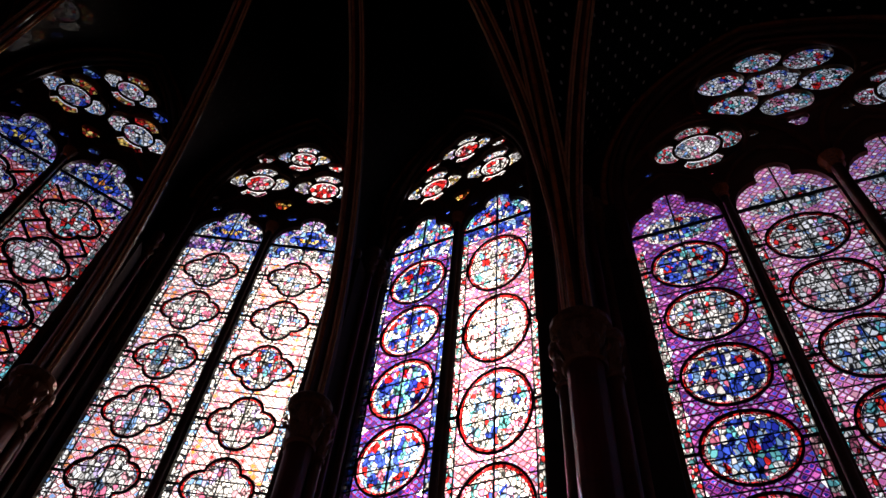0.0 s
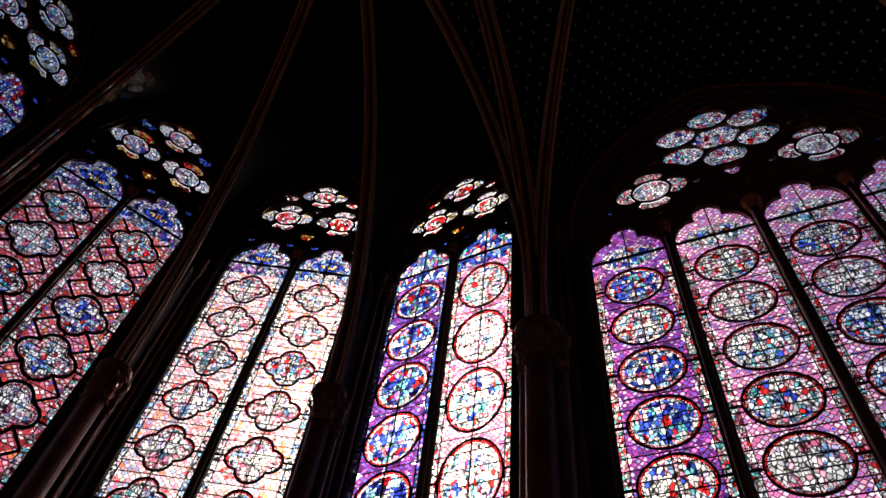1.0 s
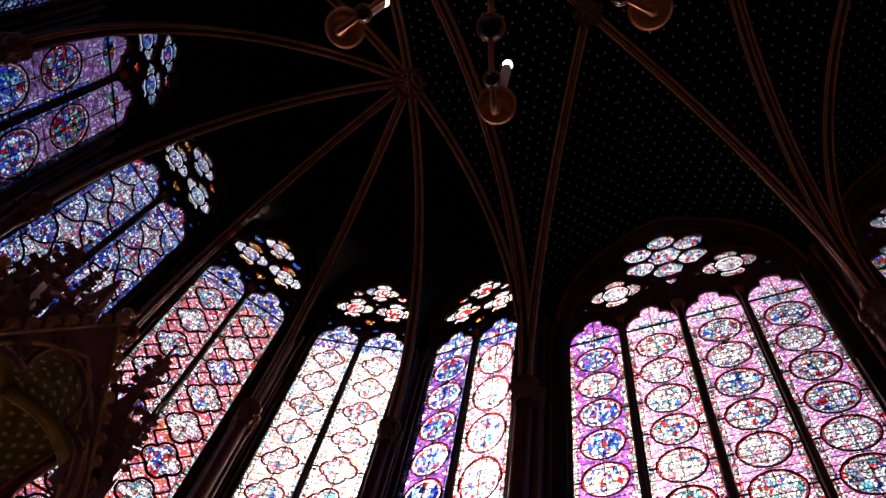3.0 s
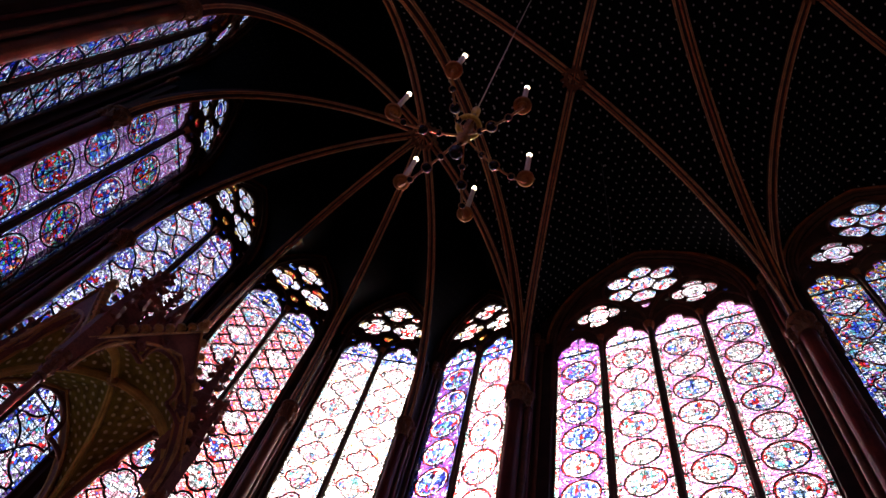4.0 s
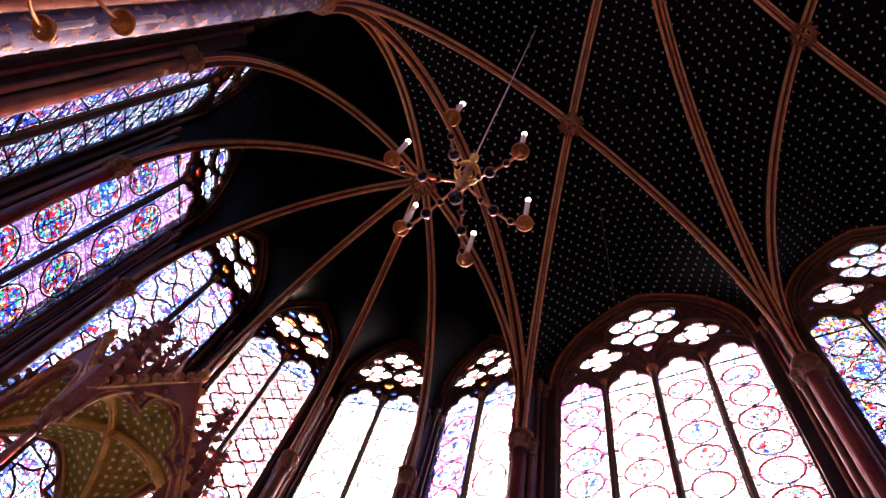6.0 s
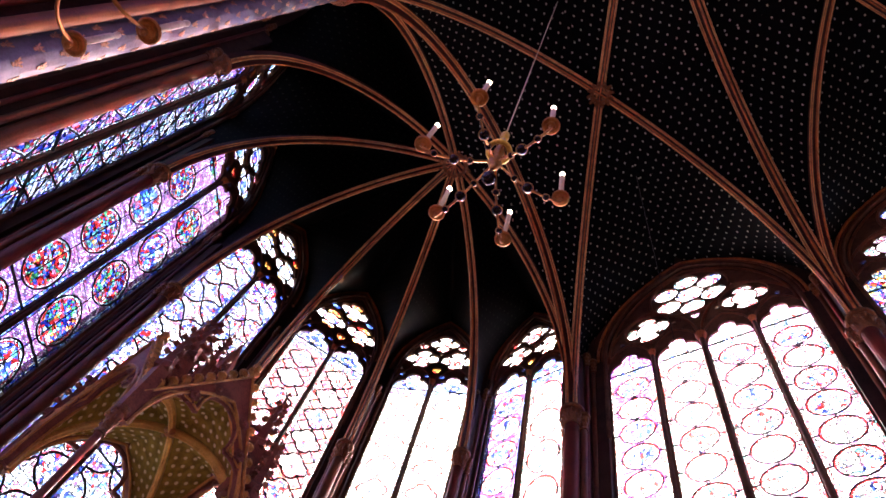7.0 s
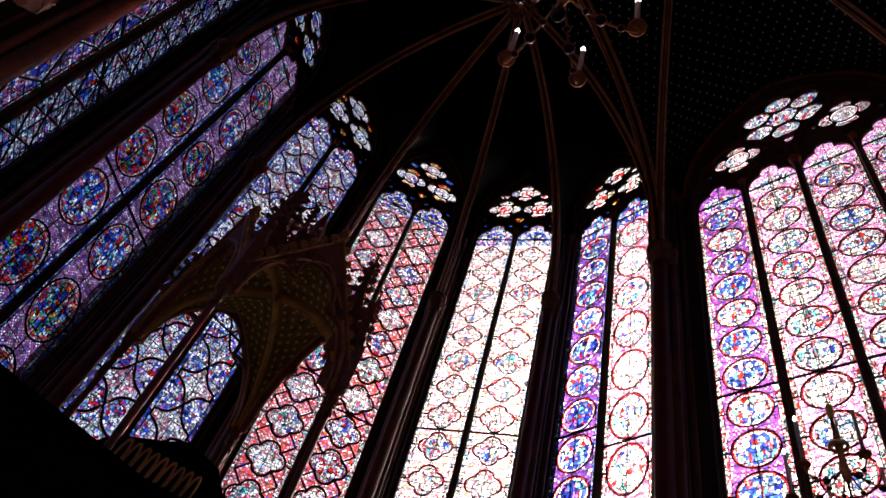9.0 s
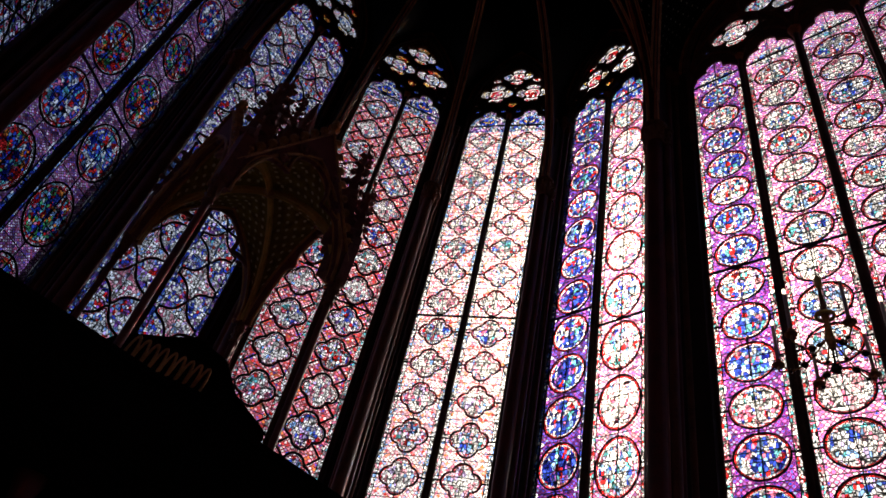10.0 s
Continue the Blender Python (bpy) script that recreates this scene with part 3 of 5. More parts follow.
def apse_window(idx, angle, styles, crowns, label, along=0.0, out=GLASS, reach=None):
    detail = True
    m = wall_pose(angle, along, out)
    hw = 1.17
    arch = pointed(hw, SPRING_A, APEX_A, 12)
    opening = [(-hw, SILL)] + arch + [(hw, SILL)]
    wall = open_wall("wall_apse_%d" % idx, *(reach or [(GLASS - 0.05) * math.tan(math.pi / 12)] * 2), opening, "painted stone wall of the apse round a tall window")
    wall.matrix_world = m
    lw, lu = 0.51, 0.578
    holes = [lancet_outline(-lu, lw, SILL + 0.02, TIP_A), lancet_outline(lu, lw, SILL + 0.02, TIP_A)]
    foils = [foil(-0.525, 19.17, 0.25, 0.24, 4, 36, 90), foil(0.525, 19.17, 0.25, 0.24, 4, 36, 90), foil(0.0, 20.06, 0.23, 0.23, 4, 36, 90)]
    small = [foil(0, 18.6, 0.05, 0.1, 3, 12, 270), foil(0, 19.47, 0.02, 0.05, 3, 12, 270), foil(-0.6, 19.86, 0.05, 0.11, 3, 12, 30), foil(0.6, 19.86, 0.05, 0.11, 3, 12, 150),
             foil(-1.04, 18.56, 0.01, 0.04, 3, 12, 90), foil(1.04, 18.56, 0.01, 0.04, 3, 12, 90), foil(-0.95, 18.3, 0.02, 0.06, 3, 12, 0), foil(-0.22, 18.28, 0.02, 0.07, 3, 12, 0),
             foil(0.95, 18.3, 0.02, 0.06, 3, 12, 0), foil(0.22, 18.28, 0.02, 0.07, 3, 12, 0)]
    shrink = 1.008
    outer = [(u * shrink, z if z < SPRING_A else SPRING_A + (z - SPRING_A) * shrink) for u, z in opening]
    win = thing("window_%d" % idx, plate(outer, holes + foils + small, -0.06, 0.015), M_TRACERY, label, "window", "structure")
    win.matrix_world = m
    for q, style in zip((-lu, lu), styles):
        lancet(win, q, lw, TIP_A, style, detail)
    for f, c in zip(foils, [crowns[0]] * 3):
        cu, cz = sum(q[0] for q in f) / len(f), sum(q[1] for q in f) / len(f)
        foil_lights(win, cu, cz, *((0.23, 0.23) if cz > 19.8 else (0.25, 0.24)), 4, 90, crowns[2:])
        mouldings(win, "foil_moulding", [(cu + (u - cu) * 1.08, cz + (z - cz) * 1.08) for u, z in f], 0.022, -0.07, M_SHAFT_BROWN, closed=True)
    for f, c in zip(small, ["orange", crowns[1], crowns[1], crowns[1], "rim_white", "rim_white"] + ["deep_blue"] * 4):
        part("tracery_pane", sheet(f), G[c], win)
    for s in (-1, 1):
        mouldings(win, "sub_arch", pointed(0.56, 17.75, 18.72, 10, s * 0.578), 0.03, -0.075, M_SHAFT_BROWN)
    mouldings(win, "outer_arch", [(-hw, SPRING_A - 3)] + pointed(hw, SPRING_A, APEX_A, 12) + [(hw, SPRING_A - 3)], 0.05, -0.2)
    mouldings(win, "outer_arch", pointed(hw + 0.13, SPRING_A, APEX_A + 0.16, 12), 0.035, -0.25, M_RIB)
    mouldings(win, "outer_arch", pointed(hw - 0.07, SPRING_A, APEX_A - 0.09, 12), 0.028, -0.12, M_SHAFT_BROWN)
    mouldings(win, "outer_arch", pointed(hw + 0.06, SPRING_A, APEX_A + 0.08, 12), 0.02, -0.24, M_SHAFT_BROWN)
    part("mullion", sweep([(0, -0.1, SILL), (0, -0.1, 17.85)], [(0.045 * math.cos(k * math.pi / 4), 0.045 * math.sin(k * math.pi / 4)) for k in range(8)], (1, 0, 0)), M_TRACERY, win, smooth=True)
    for u in (0,):
        part("small_capital", lathe([(0.045, 0), (0.07, 0.03), (0.055, 0.06), (0.09, 0.15), (0.1, 0.19)], 10, (u, -0.1, 17.78)), M_RIB, win)
    return win


def nave_window(idx, side, bay, styles, label, detail=True):
    y = YV - BAY * (bay + 0.5)
    m = wall_pose(90 * side, -y if side > 0 else y)
    hw = 2.38
    arch = pointed(hw, SPRING_N, APEX_N, 16)
    opening = [(-hw, SILL)] + arch + [(hw, SILL)]
    wall = open_wall("wall_nave_%d" % idx, BAY / 2, BAY / 2, opening, "painted stone wall of the nave round a wide window")
    wall.matrix_world = m
    lw, us = 0.525, (-1.812, -0.604, 0.604, 1.812)
    holes = [lancet_outline(u, lw, SILL + 0.02, TIP_N) for u in us]
    quads = [foil(s * 1.24, 18.07, 0.315, 0.262, 4, 36, 90) for s in (-1, 1)]
    rose = [foil(0, 19.18, 0.2, 0.19, 6, 36, 0)] + [disc(0.69 * math.cos(radians(60 * k + 30)), 19.18 + 0.69 * math.sin(radians(60 * k + 30)), 0.33, 0.33, 18) for k in range(6)]
    small = [foil(0, 18.0, 0.06, 0.09, 3, 12, 270), foil(-0.56, 17.98, 0.02, 0.05, 3, 12, 90), foil(0.56, 17.98, 0.02, 0.05, 3, 12, 90), foil(-1.208, 17.38, 0.01, 0.045, 4, 12), foil(1.208, 17.38, 0.01, 0.045, 4, 12),
             foil(-1.95, 17.72, 0.02, 0.05, 3, 12, 90), foil(1.95, 17.72, 0.02, 0.05, 3, 12, 90), foil(-1.06, 18.85, 0.02, 0.07, 3, 12, 45), foil(1.06, 18.85, 0.02, 0.07, 3, 12, 135),
             foil(-1.36, 18.72, 0.02, 0.06, 3, 12, 45), foil(1.36, 18.72, 0.02, 0.06, 3, 12, 135)]
    shrink = 1.006
    outer = [(u * shrink, z if z < SPRING_N else SPRING_N + (z - SPRING_N) * shrink) for u, z in opening]
    win = thing("window_%d" % idx, plate(outer, holes + quads + rose + small, -0.05, 0.015), M_TRACERY, label, "window", "structure")
    win.matrix_world = m
    for u, style in zip(us, styles):
        lancet(win, u, lw, TIP_N, style, detail)
    for f in rose:
        part("tracery_pane", sheet(f), G["scene_bright"], win)
    for f in quads:
        cu, cz = sum(q[0] for q in f) / len(f), sum(q[1] for q in f) / len(f)
        foil_lights(win, cu, cz, 0.315, 0.262, 4, 90, ("scene_white", "edge_pink"))
        mouldings(win, "foil_moulding", disc(cu, cz, 0.61, 0.61, 24), 0.028, -0.065, M_SHAFT_BROWN, closed=True)
    for f, c in zip(small, ["field_violet", "rim_white", "rim_white", "rim_red", "rim_red", "deep_blue", "deep_blue", "rim_red", "rim_white", "rim_red", "rim_white"]):
        part("tracery_pane", sheet(f), G[c], win)
    mouldings(win, "rose_moulding", disc(0, 19.18, 1.06, 1.06, 32), 0.04, -0.07, M_SHAFT_BROWN, closed=True)
    for s in (-1, 1):
        mouldings(win, "sub_arch", pointed(1.16, 17.0, 18.8, 12, s * 1.208), 0.04, -0.075, M_SHAFT_BROWN)
        for t in (-1, 1):
            mouldings(win, "sub_arch", pointed(0.58, 16.7, 17.6, 8, s * 1.208 + t * 0.604), 0.028, -0.065, M_SHAFT_BROWN)
    mouldings(win, "outer_arch", [(-hw, SPRING_N - 3)] + pointed(hw, SPRING_N, APEX_N, 16) + [(hw, SPRING_N - 3)], 0.055, -0.2)
    mouldings(win, "outer_arch", pointed(hw + 0.16, SPRING_N, APEX_N + 0.18, 16), 0.04, -0.26, M_RIB)
    mouldings(win, "outer_arch", pointed(hw - 0.09, SPRING_N, APEX_N - 0.1, 16), 0.035, -0.12, M_SHAFT_BROWN)
    mouldings(win, "outer_arch", pointed(hw + 0.07, SPRING_N, APEX_N + 0.08, 16), 0.025, -0.25, M_SHAFT_BROWN)
    for u, r in ((0, 0.07), (-1.208, 0.045), (1.208, 0.045)):
        part("mullion", sweep([(u, -0.11, SILL), (u, -0.11, 16.75)], [(r * math.cos(k * math.pi / 4), r * math.sin(k * math.pi / 4)) for k in range(8)], (1, 0, 0)), M_TRACERY, win, smooth=True)
        part("small_capital", lathe([(r, 0), (r * 1.5, 0.03), (r * 1.2, 0.06), (r * 2, 0.16), (r * 2.1, 0.2)], 10, (u, -0.11, 16.7)), M_RIB, win)
    return win


ST = {
    "n_blue": ("field_indigo", "rim_red", ["scene_blue", "scene_bright", "scene_blue"], "edge_pink", "circle", 0.805, "field_indigo"),
    "n_pink": ("field_mauve", "rim_red", ["scene_bright", "scene_white", "scene_bright"], "edge_pink", "circle", 0.805, "field_mauve"),
    "e": ("field_peach", "rim_red", ["scene_white", "scene_white", "scene_bright"], "edge_white", "quatrefoil", 0.825, "crown_blue"),
    "f_dark": ("field_dusk", "rim_red", ["scene_dark", "scene_blue"], "edge_blue", "oval", 0.95, "scene_blue"),
    "f_light": ("field_crossed", "rim_red", ["scene_bright", "scene_white", "scene_bright"], "edge_pink", "oval", 1.2, "scene_blue"),
    "d_l": ("field_red", "rim_white", ["scene_bright", "scene_white"], "edge_pink", "lattice", 0.9, "crown_blue"),
    "d_r": ("field_red", "rim_white", ["scene_bright", "scene_white", "field_light"], "edge_pink", "lattice", 0.86, "crown_blue"),
    "c": ("field_light", "rim_white", ["scene_white", "scene_bright", "scene_white"], "edge_blue", "astroid", 0.95, "field_light"),
    "b": ("field_violet", "edge_pink", ["scene_warm", "scene_blue", "scene_warm"], "edge_blue", "vesica", 1.56, "field_violet"),
    "a_l": ("field_purple", "rim_white", ["scene_blue", "field_purple", "scene_warm"], "edge_pink", "diamond", 1.25, "field_purple"),
    "a_r": ("field_grey", "rim_white", ["scene_bright", "scene_blue", "field_grey"], "edge_blue", "diamond", 0.66, "field_grey"),
    "m": ("field_mixed", "rim_white", ["scene_bright", "scene_blue"], "edge_blue", "quatrefoil", 0.9, "field_mixed"),
}
apse_window(1, -90, (ST["a_l"], ST["a_r"]), ("crown_blue", "crown_red", "scene_blue", "crown_blue", "crown_pale"), "tall two-light window of dim blue leaded glass")
apse_window(2, -64.7, (ST["a_l"], ST["a_r"]), ("crown_blue", "crown_red", "scene_blue", "crown_blue", "crown_pale"), "tall two-light window of purple and grey-blue glass", 0.659, 5.55, (2.5, 1.65))
apse_window(3, -30, (ST["b"], ST["b"]), ("crown_blue", "crown_red", "scene_blue", "crown_blue", "crown_pale"), "tall two-light window of blue glass with red-rimmed ovals", 0.12, reach=(1.45, 1.42))
apse_window(4, 0, (ST["c"], ST["c"]), ("crown_gold", "orange", "scene_bright", "crown_pale", "edge_white"), "tall two-light window of pale violet glass behind the canopy")
apse_window(5, 30, (ST["d_l"], ST["d_r"]), ("crown_gold", "deep_blue", "scene_bright", "crown_gold", "edge_white"), "tall two-light window of red glass in diagonal lattice")
apse_window(6, 62.67, (ST["e"], ST["e"]), ("crown_red", "crown_red", "crown_red", "edge_white", "crown_pale", "crown_red", "crown_pale"), "tall two-light window of bright pink glass with quatrefoils", -0.227, GLASS, (1.56, 1.56))
apse_window(7, 93.33, (ST["f_dark"], ST["f_light"]), ("crown_red", "crown_red", "crown_red", "edge_white", "crown_pale", "crown_red", "crown_pale"), "tall two-light window, one light dark blue, one pale", -0.442, GLASS, (1.5, 1.98))
nave_window(8, 1, 0, (ST["n_blue"], ST["n_pink"], ST["n_pink"], ST["n_pink"]), "wide four-light window of mauve glass with round medallions")
nave_window(9, 1, 1, (ST["m"], ST["m"], ST["m"], ST["m"]), "wide four-light window of mixed blue and orange glass")
nave_window(10, -1, 0, (ST["b"], ST["b"], ST["b"], ST["b"]), "wide four-light window of blue leaded glass", False)
for k in (1, 2, 3):
    nave_window(10 + k, -1, k, (ST["m"],) * 4, "wide four-light window of mixed leaded glass", False)
for k in (2, 3):
    nave_window(12 + k, 1, k, (ST["n_pink"],) * 4, "wide four-light window of mauve leaded glass", False)

# ---------------------------------------------------------------- piers


def shaft_bm(x, y, r, z0, z1):
    return lathe([(r * 1.7, z0), (r * 1.7, z0 + 0.25), (r * 1.35, z0 + 0.32), (r * 1.45, z0 + 0.4), (r, z0 + 0.48), (r, z1)], 16, (x, y, 0))


def leaf_mesh(w, h, out, material=None):
    """One curled leaf, its root at the origin, leaning along +x."""
    bm = bmesh.new()
    v = [bm.verts.new(q) for q in ((0, -w, 0), (0, w, 0), (out * 0.5, w * 1.1, h * 0.6), (out, w * 0.5, h), (out, -w * 0.5, h), (out * 0.5, -w * 1.1, h * 0.6),
                                   (out * 1.25, 0, h * 0.72), (out * 0.25, 0, h * 0.4))]
    for f in ((0, 1, 7), (1, 2, 7), (2, 3, 6, 7), (3, 4, 6), (4, 5, 7, 6), (5, 0, 7), (0, 5, 4, 3, 2, 1)):
        bm.faces.new([v[i] for i in f])
    return mesh_of(bm, "leaf", material or M_GILT)


LEAF = leaf_mesh(0.045, 0.17, 0.07, M_BOSS)
LEAF_BOSS = leaf_mesh(0.04, 0.13, 0.06, M_BOSS)
LEAF_SMALL = leaf_mesh(0.024, 0.11, 0.035, M_BOSS)


def capital(parent, x, y, z, r, label="worn brown and gilt leaf capital"):
    """Bell with two tiers of curled leaves under a polygonal abacus."""
    bm = lathe([(r * 1.15, -0.32), (r * 1.25, -0.29), (r * 1.0, -0.25), (r * 1.03, -0.12), (r * 1.3, 0.03), (r * 1.35, 0.1), (r * 1.6, 0.11), (r * 1.75, 0.13), (r * 1.75, 0.19), (r * 1.6, 0.22)], 16)
    cap = part("capital", bm, M_BOSS, parent, label)
    cap.location = (x, y, z)
    for tier, (zz, rr) in enumerate(((-0.24, 1.0), (-0.1, 1.1))):
        for k in range(8):
            a = 360 / 8 * (k + 0.5 * tier)
            leaf = new("leaf", LEAF if r > 0.1 else LEAF_SMALL)
            leaf.parent = cap
            leaf.matrix_local = pose(r * rr * math.cos(radians(a)), r * rr * math.sin(radians(a)), zz, 0, 0, a)
    return cap


def pier(angle_or_pos, zc, main_mat, label, nave=False):
    """A wall pier: one stout shaft, two thin ones, each with its base and leafy capital, and the strip of wall behind."""
    if nave:
        x, y = angle_or_pos
        out = Vector((math.copysign(1, x), 0, 0))
    else:
        a = radians(angle_or_pos)
        out = Vector((math.sin(a), math.cos(a), 0))
        r = APSE_R[abs(angle_or_pos)]
        x, y = out.x * r, out.y * r
        if angle_or_pos == -45.6:        # this pier's back turns with the skewed window beside it
            out = Vector((math.sin(radians(-20)), math.cos(radians(-20)), 0))
    tan = Vector((out.y, -out.x, 0))
    e = thing("wall_pier", None, None, label, "pier", group="piers between the windows")
    e.location = (x, y, 0)
    r0 = 0.16 if nave else 0.125
    part("shaft", shaft_bm(0, 0, r0, 0, zc - 0.3), main_mat, e, smooth=True)
    capital(e, 0, 0, zc, r0)
    k = 1.45 if nave else 1.0
    for s in (-1, 1):
        q = tan * s * 0.14 * k + out * 0.15
        part("side_shaft", shaft_bm(q.x, q.y, 0.05 * k, 0, zc - 0.25), M_SHAFT_BROWN, e, smooth=True)
        capital(e, q.x, q.y, zc - 0.05, 0.055 * k)
        q = tan * s * 0.13 * k + out * 0.36
        part("side_shaft", shaft_bm(q.x, q.y, 0.035 * k, 0, 16.6), M_SHAFT_RED, e, smooth=True)
        capital(e, q.x, q.y, 16.8, 0.04 * k)
        q = tan * s * 0.18 * k + out * 0.58
        part("jamb_shaft", shaft_bm(q.x, q.y, 0.035 * k, 0, 16.6), M_SHAFT_BROWN, e, smooth=True)
        capital(e, q.x, q.y, 16.8, 0.04 * k)
    bm = bmesh.new()
    vs = []
    for dz in (0.0, zc + 2.6):
        vs.append([bm.verts.new(tan * w * k + out * o + Vector((0, 0, dz))) for w, o in ((-0.08, 0.06), (0.08, 0.06), (0.1, 0.35), (0.17, 0.72), (-0.17, 0.72), (-0.1, 0.35))])
    for a in range(6):
        bm.faces.new((vs[0][a], vs[0][(a + 1) % 6], vs[1][(a + 1) % 6], vs[1][a]))
    bm.faces.new(vs[0][::-1])
    bm.faces.new(vs[1])
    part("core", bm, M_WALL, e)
    return e


APSE_R = {77.0: 4.96, 45.6: 5.13, 15.3: 5.2}
for k, ang in enumerate((-77.0, -45.6, -15.3, 15.3, 45.6, 77.0)):
    pier(ang, Z_CAP, (M_SHAFT_BROWN, M_SHAFT_RED)[k % 2], "slender clustered wall pier of dark painted stone")
XN = AP - INSET
NAVE_Y = [YV - BAY * k for k in range(BAYS + 1)]
for k, y in enumerate(NAVE_Y[:-1]):
    for s in (-1, 1):
        pier((s * XN, y), Z_CAPN, M_SHAFT_BLUE if s < 0 and k == 0 else M_SHAFT_RED,
             "clustered pier, blue shaft painted with gold lilies" if s < 0 and k == 0 else "clustered nave pier of red painted stone", True)

# ---------------------------------------------------------------- vault


def rib_curve(p0, p1, n=28, bulge=1.0):
    """From a capital p0, rising upright and bending over to the boss p1."""
    p0, p1 = Vector(p0), Vector(p1)
    flat = Vector((p1.x - p0.x, p1.y - p0.y, 0))
    out = []
    for k in range(n + 1):
        f = math.pi / 2 * k / n
        out.append(Vector((p0.x, p0.y, p0.z)) + flat * (1 - math.cos(f)) + Vector((0, 0, (p1.z - p0.z) * math.sin(f) ** bulge)))
    return out


def resample(path, n):
    path = [Vector(q) for q in path]
    d = [0.0]
    for a, c in zip(path, path[1:]):
        d.append(d[-1] + (c - a).length)
    out, j = [], 0
    for k in range(n + 1):
        t = d[-1] * k / n
        while j < len(path) - 2 and d[j + 1] < t:
            j += 1
        f = (t - d[j]) / max(d[j + 1] - d[j], 1e-9)
        out.append(path[j].lerp(path[j + 1], min(max(f, 0), 1)))
    return out


def half_web(bm, uvl, rib, other, steps=8):
    n = len(rib) - 1
    other = resample(other, n)
    v, grid = 0.0, []
    for i in range(n + 1):
        if i:
            v += (rib[i] - rib[i - 1]).length
        row = []
        for j in range(steps + 1):
            q = rib[i].lerp(other[i], j / steps)
            row.append((bm.verts.new(q), ((other[i] - rib[i]).length * j / steps, v)))
        grid.append(row)
    for i in range(n):
        for j in range(steps):
            quad = (grid[i][j], grid[i + 1][j], grid[i + 1][j + 1], grid[i][j + 1])
            f = bm.faces.new([q[0] for q in quad])
            for loop, q in zip(f.loops, quad):
                loop[uvl].uv = q[1]


def web(name, halves, material=None):
    bm = bmesh.new()
    uvl = bm.loops.layers.uv.new("UVMap")
    for rib, other in halves:
        half_web(bm, uvl, rib, other)
    bmesh.ops.remove_doubles(bm, verts=bm.verts, dist=0.002)
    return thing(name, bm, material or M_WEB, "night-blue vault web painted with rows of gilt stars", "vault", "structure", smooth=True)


def raised(path, dz):
    return [q + Vector((0, 0, dz)) for q in path]


def moulded(path, w, d, side):
    """A rib with gilt rolls; the hollows and flanks beside them take a darker red."""
    me = mesh_of(sweep(path, roll_profile(w, d), side), "rib", M_RIB)
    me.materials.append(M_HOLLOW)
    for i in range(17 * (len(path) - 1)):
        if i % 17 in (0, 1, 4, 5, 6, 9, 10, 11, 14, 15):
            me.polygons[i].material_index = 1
    return me


LIFT = 0.1
boss_a = Vector((-0.03, -0.2, Z_BOSS))
verts = []
for ang in (-105, -77.0, -45.6, -15.3, 15.3, 45.6, 77.0, 105):
    a = radians(ang)
    if abs(ang) == 105:
        verts.append((Vector((math.copysign(XN, ang), YV, Z_CAPN)), Vector((math.copysign(WALL_IN + 0.03, ang), YV, Z_CAPN))))
    else:
        r, rw, aw = APSE_R[abs(ang)], (WALL_IN + 0.03) / math.cos(math.pi / 12), radians(math.copysign({77.0: 75, 45.6: 45, 15.3: 15}[abs(ang)], ang))
        verts.append((Vector((r * math.sin(a), r * math.cos(a), Z_CAP)), Vector((rw * math.sin(aw), rw * math.cos(aw), Z_CAP))))
apse_ribs = [rib_curve(c + Vector((0, 0, 0.2)), boss_a) for c, _ in verts]
RIB_LINES = []
vault = thing("rib_vault", None, None, "painted stone vault ribs meeting at carved bosses", "vault")
for r in apse_ribs:
    flat = Vector((r[-1].x - r[0].x, r[-1].y - r[0].y, 0)).normalized()
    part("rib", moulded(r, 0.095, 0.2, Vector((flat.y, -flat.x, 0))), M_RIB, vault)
    RIB_LINES.append((r, Vector((flat.y, -flat.x, 0)), 0.095, 0.2))


def fillets(path, side, w, d):
    """Thin gilt lines along the rolls of a rib."""
    for u, n in ((-w * 0.98, -d * 0.16), (w * 0.98, -d * 0.16), (-w * 0.7, -d * 0.45), (w * 0.7, -d * 0.45)):
        prof = [(u + 0.013 * math.cos(k * math.pi / 3), n + 0.013 * math.sin(k * math.pi / 3)) for k in range(6)]
        part("gilt_fillet", sweep(path, prof, side), M_FILLET, vault, "thin worn gilt line")


def wall_side(corner, apex, spring):
    """Up the wall from the pier, then over half a pointed arch to its crown."""
    corner, apex = Vector(corner), Vector(apex)
    flat = Vector((apex.x - corner.x, apex.y - corner.y, 0))
    pts = [corner, Vector((corner.x, corner.y, spring))]
    for u, z in pointed(1.0, spring, apex.z, 12)[:13][1:]:
        pts.append(Vector((corner.x, corner.y, 0)) + flat * (1 + u) + Vector((0, 0, z)))
    return pts


for i in range(7):
    ang = radians(-90 + 30 * i)
    crown = Vector((math.sin(ang) * (WALL_IN + 0.02), math.cos(ang) * (WALL_IN + 0.02), APEX_A + 0.26))
    halves = []
    for k in (i, i + 1):
        other = wall_side(verts[k][1], crown, SPRING_A) + [crown.lerp(boss_a + Vector((0, 0, LIFT)), f) for f in (0.25, 0.5, 0.75, 1)]
        halves.append((raised(apse_ribs[k], LIFT), other))
    web("vault_web_apse", halves, M_WEB_SHADED)

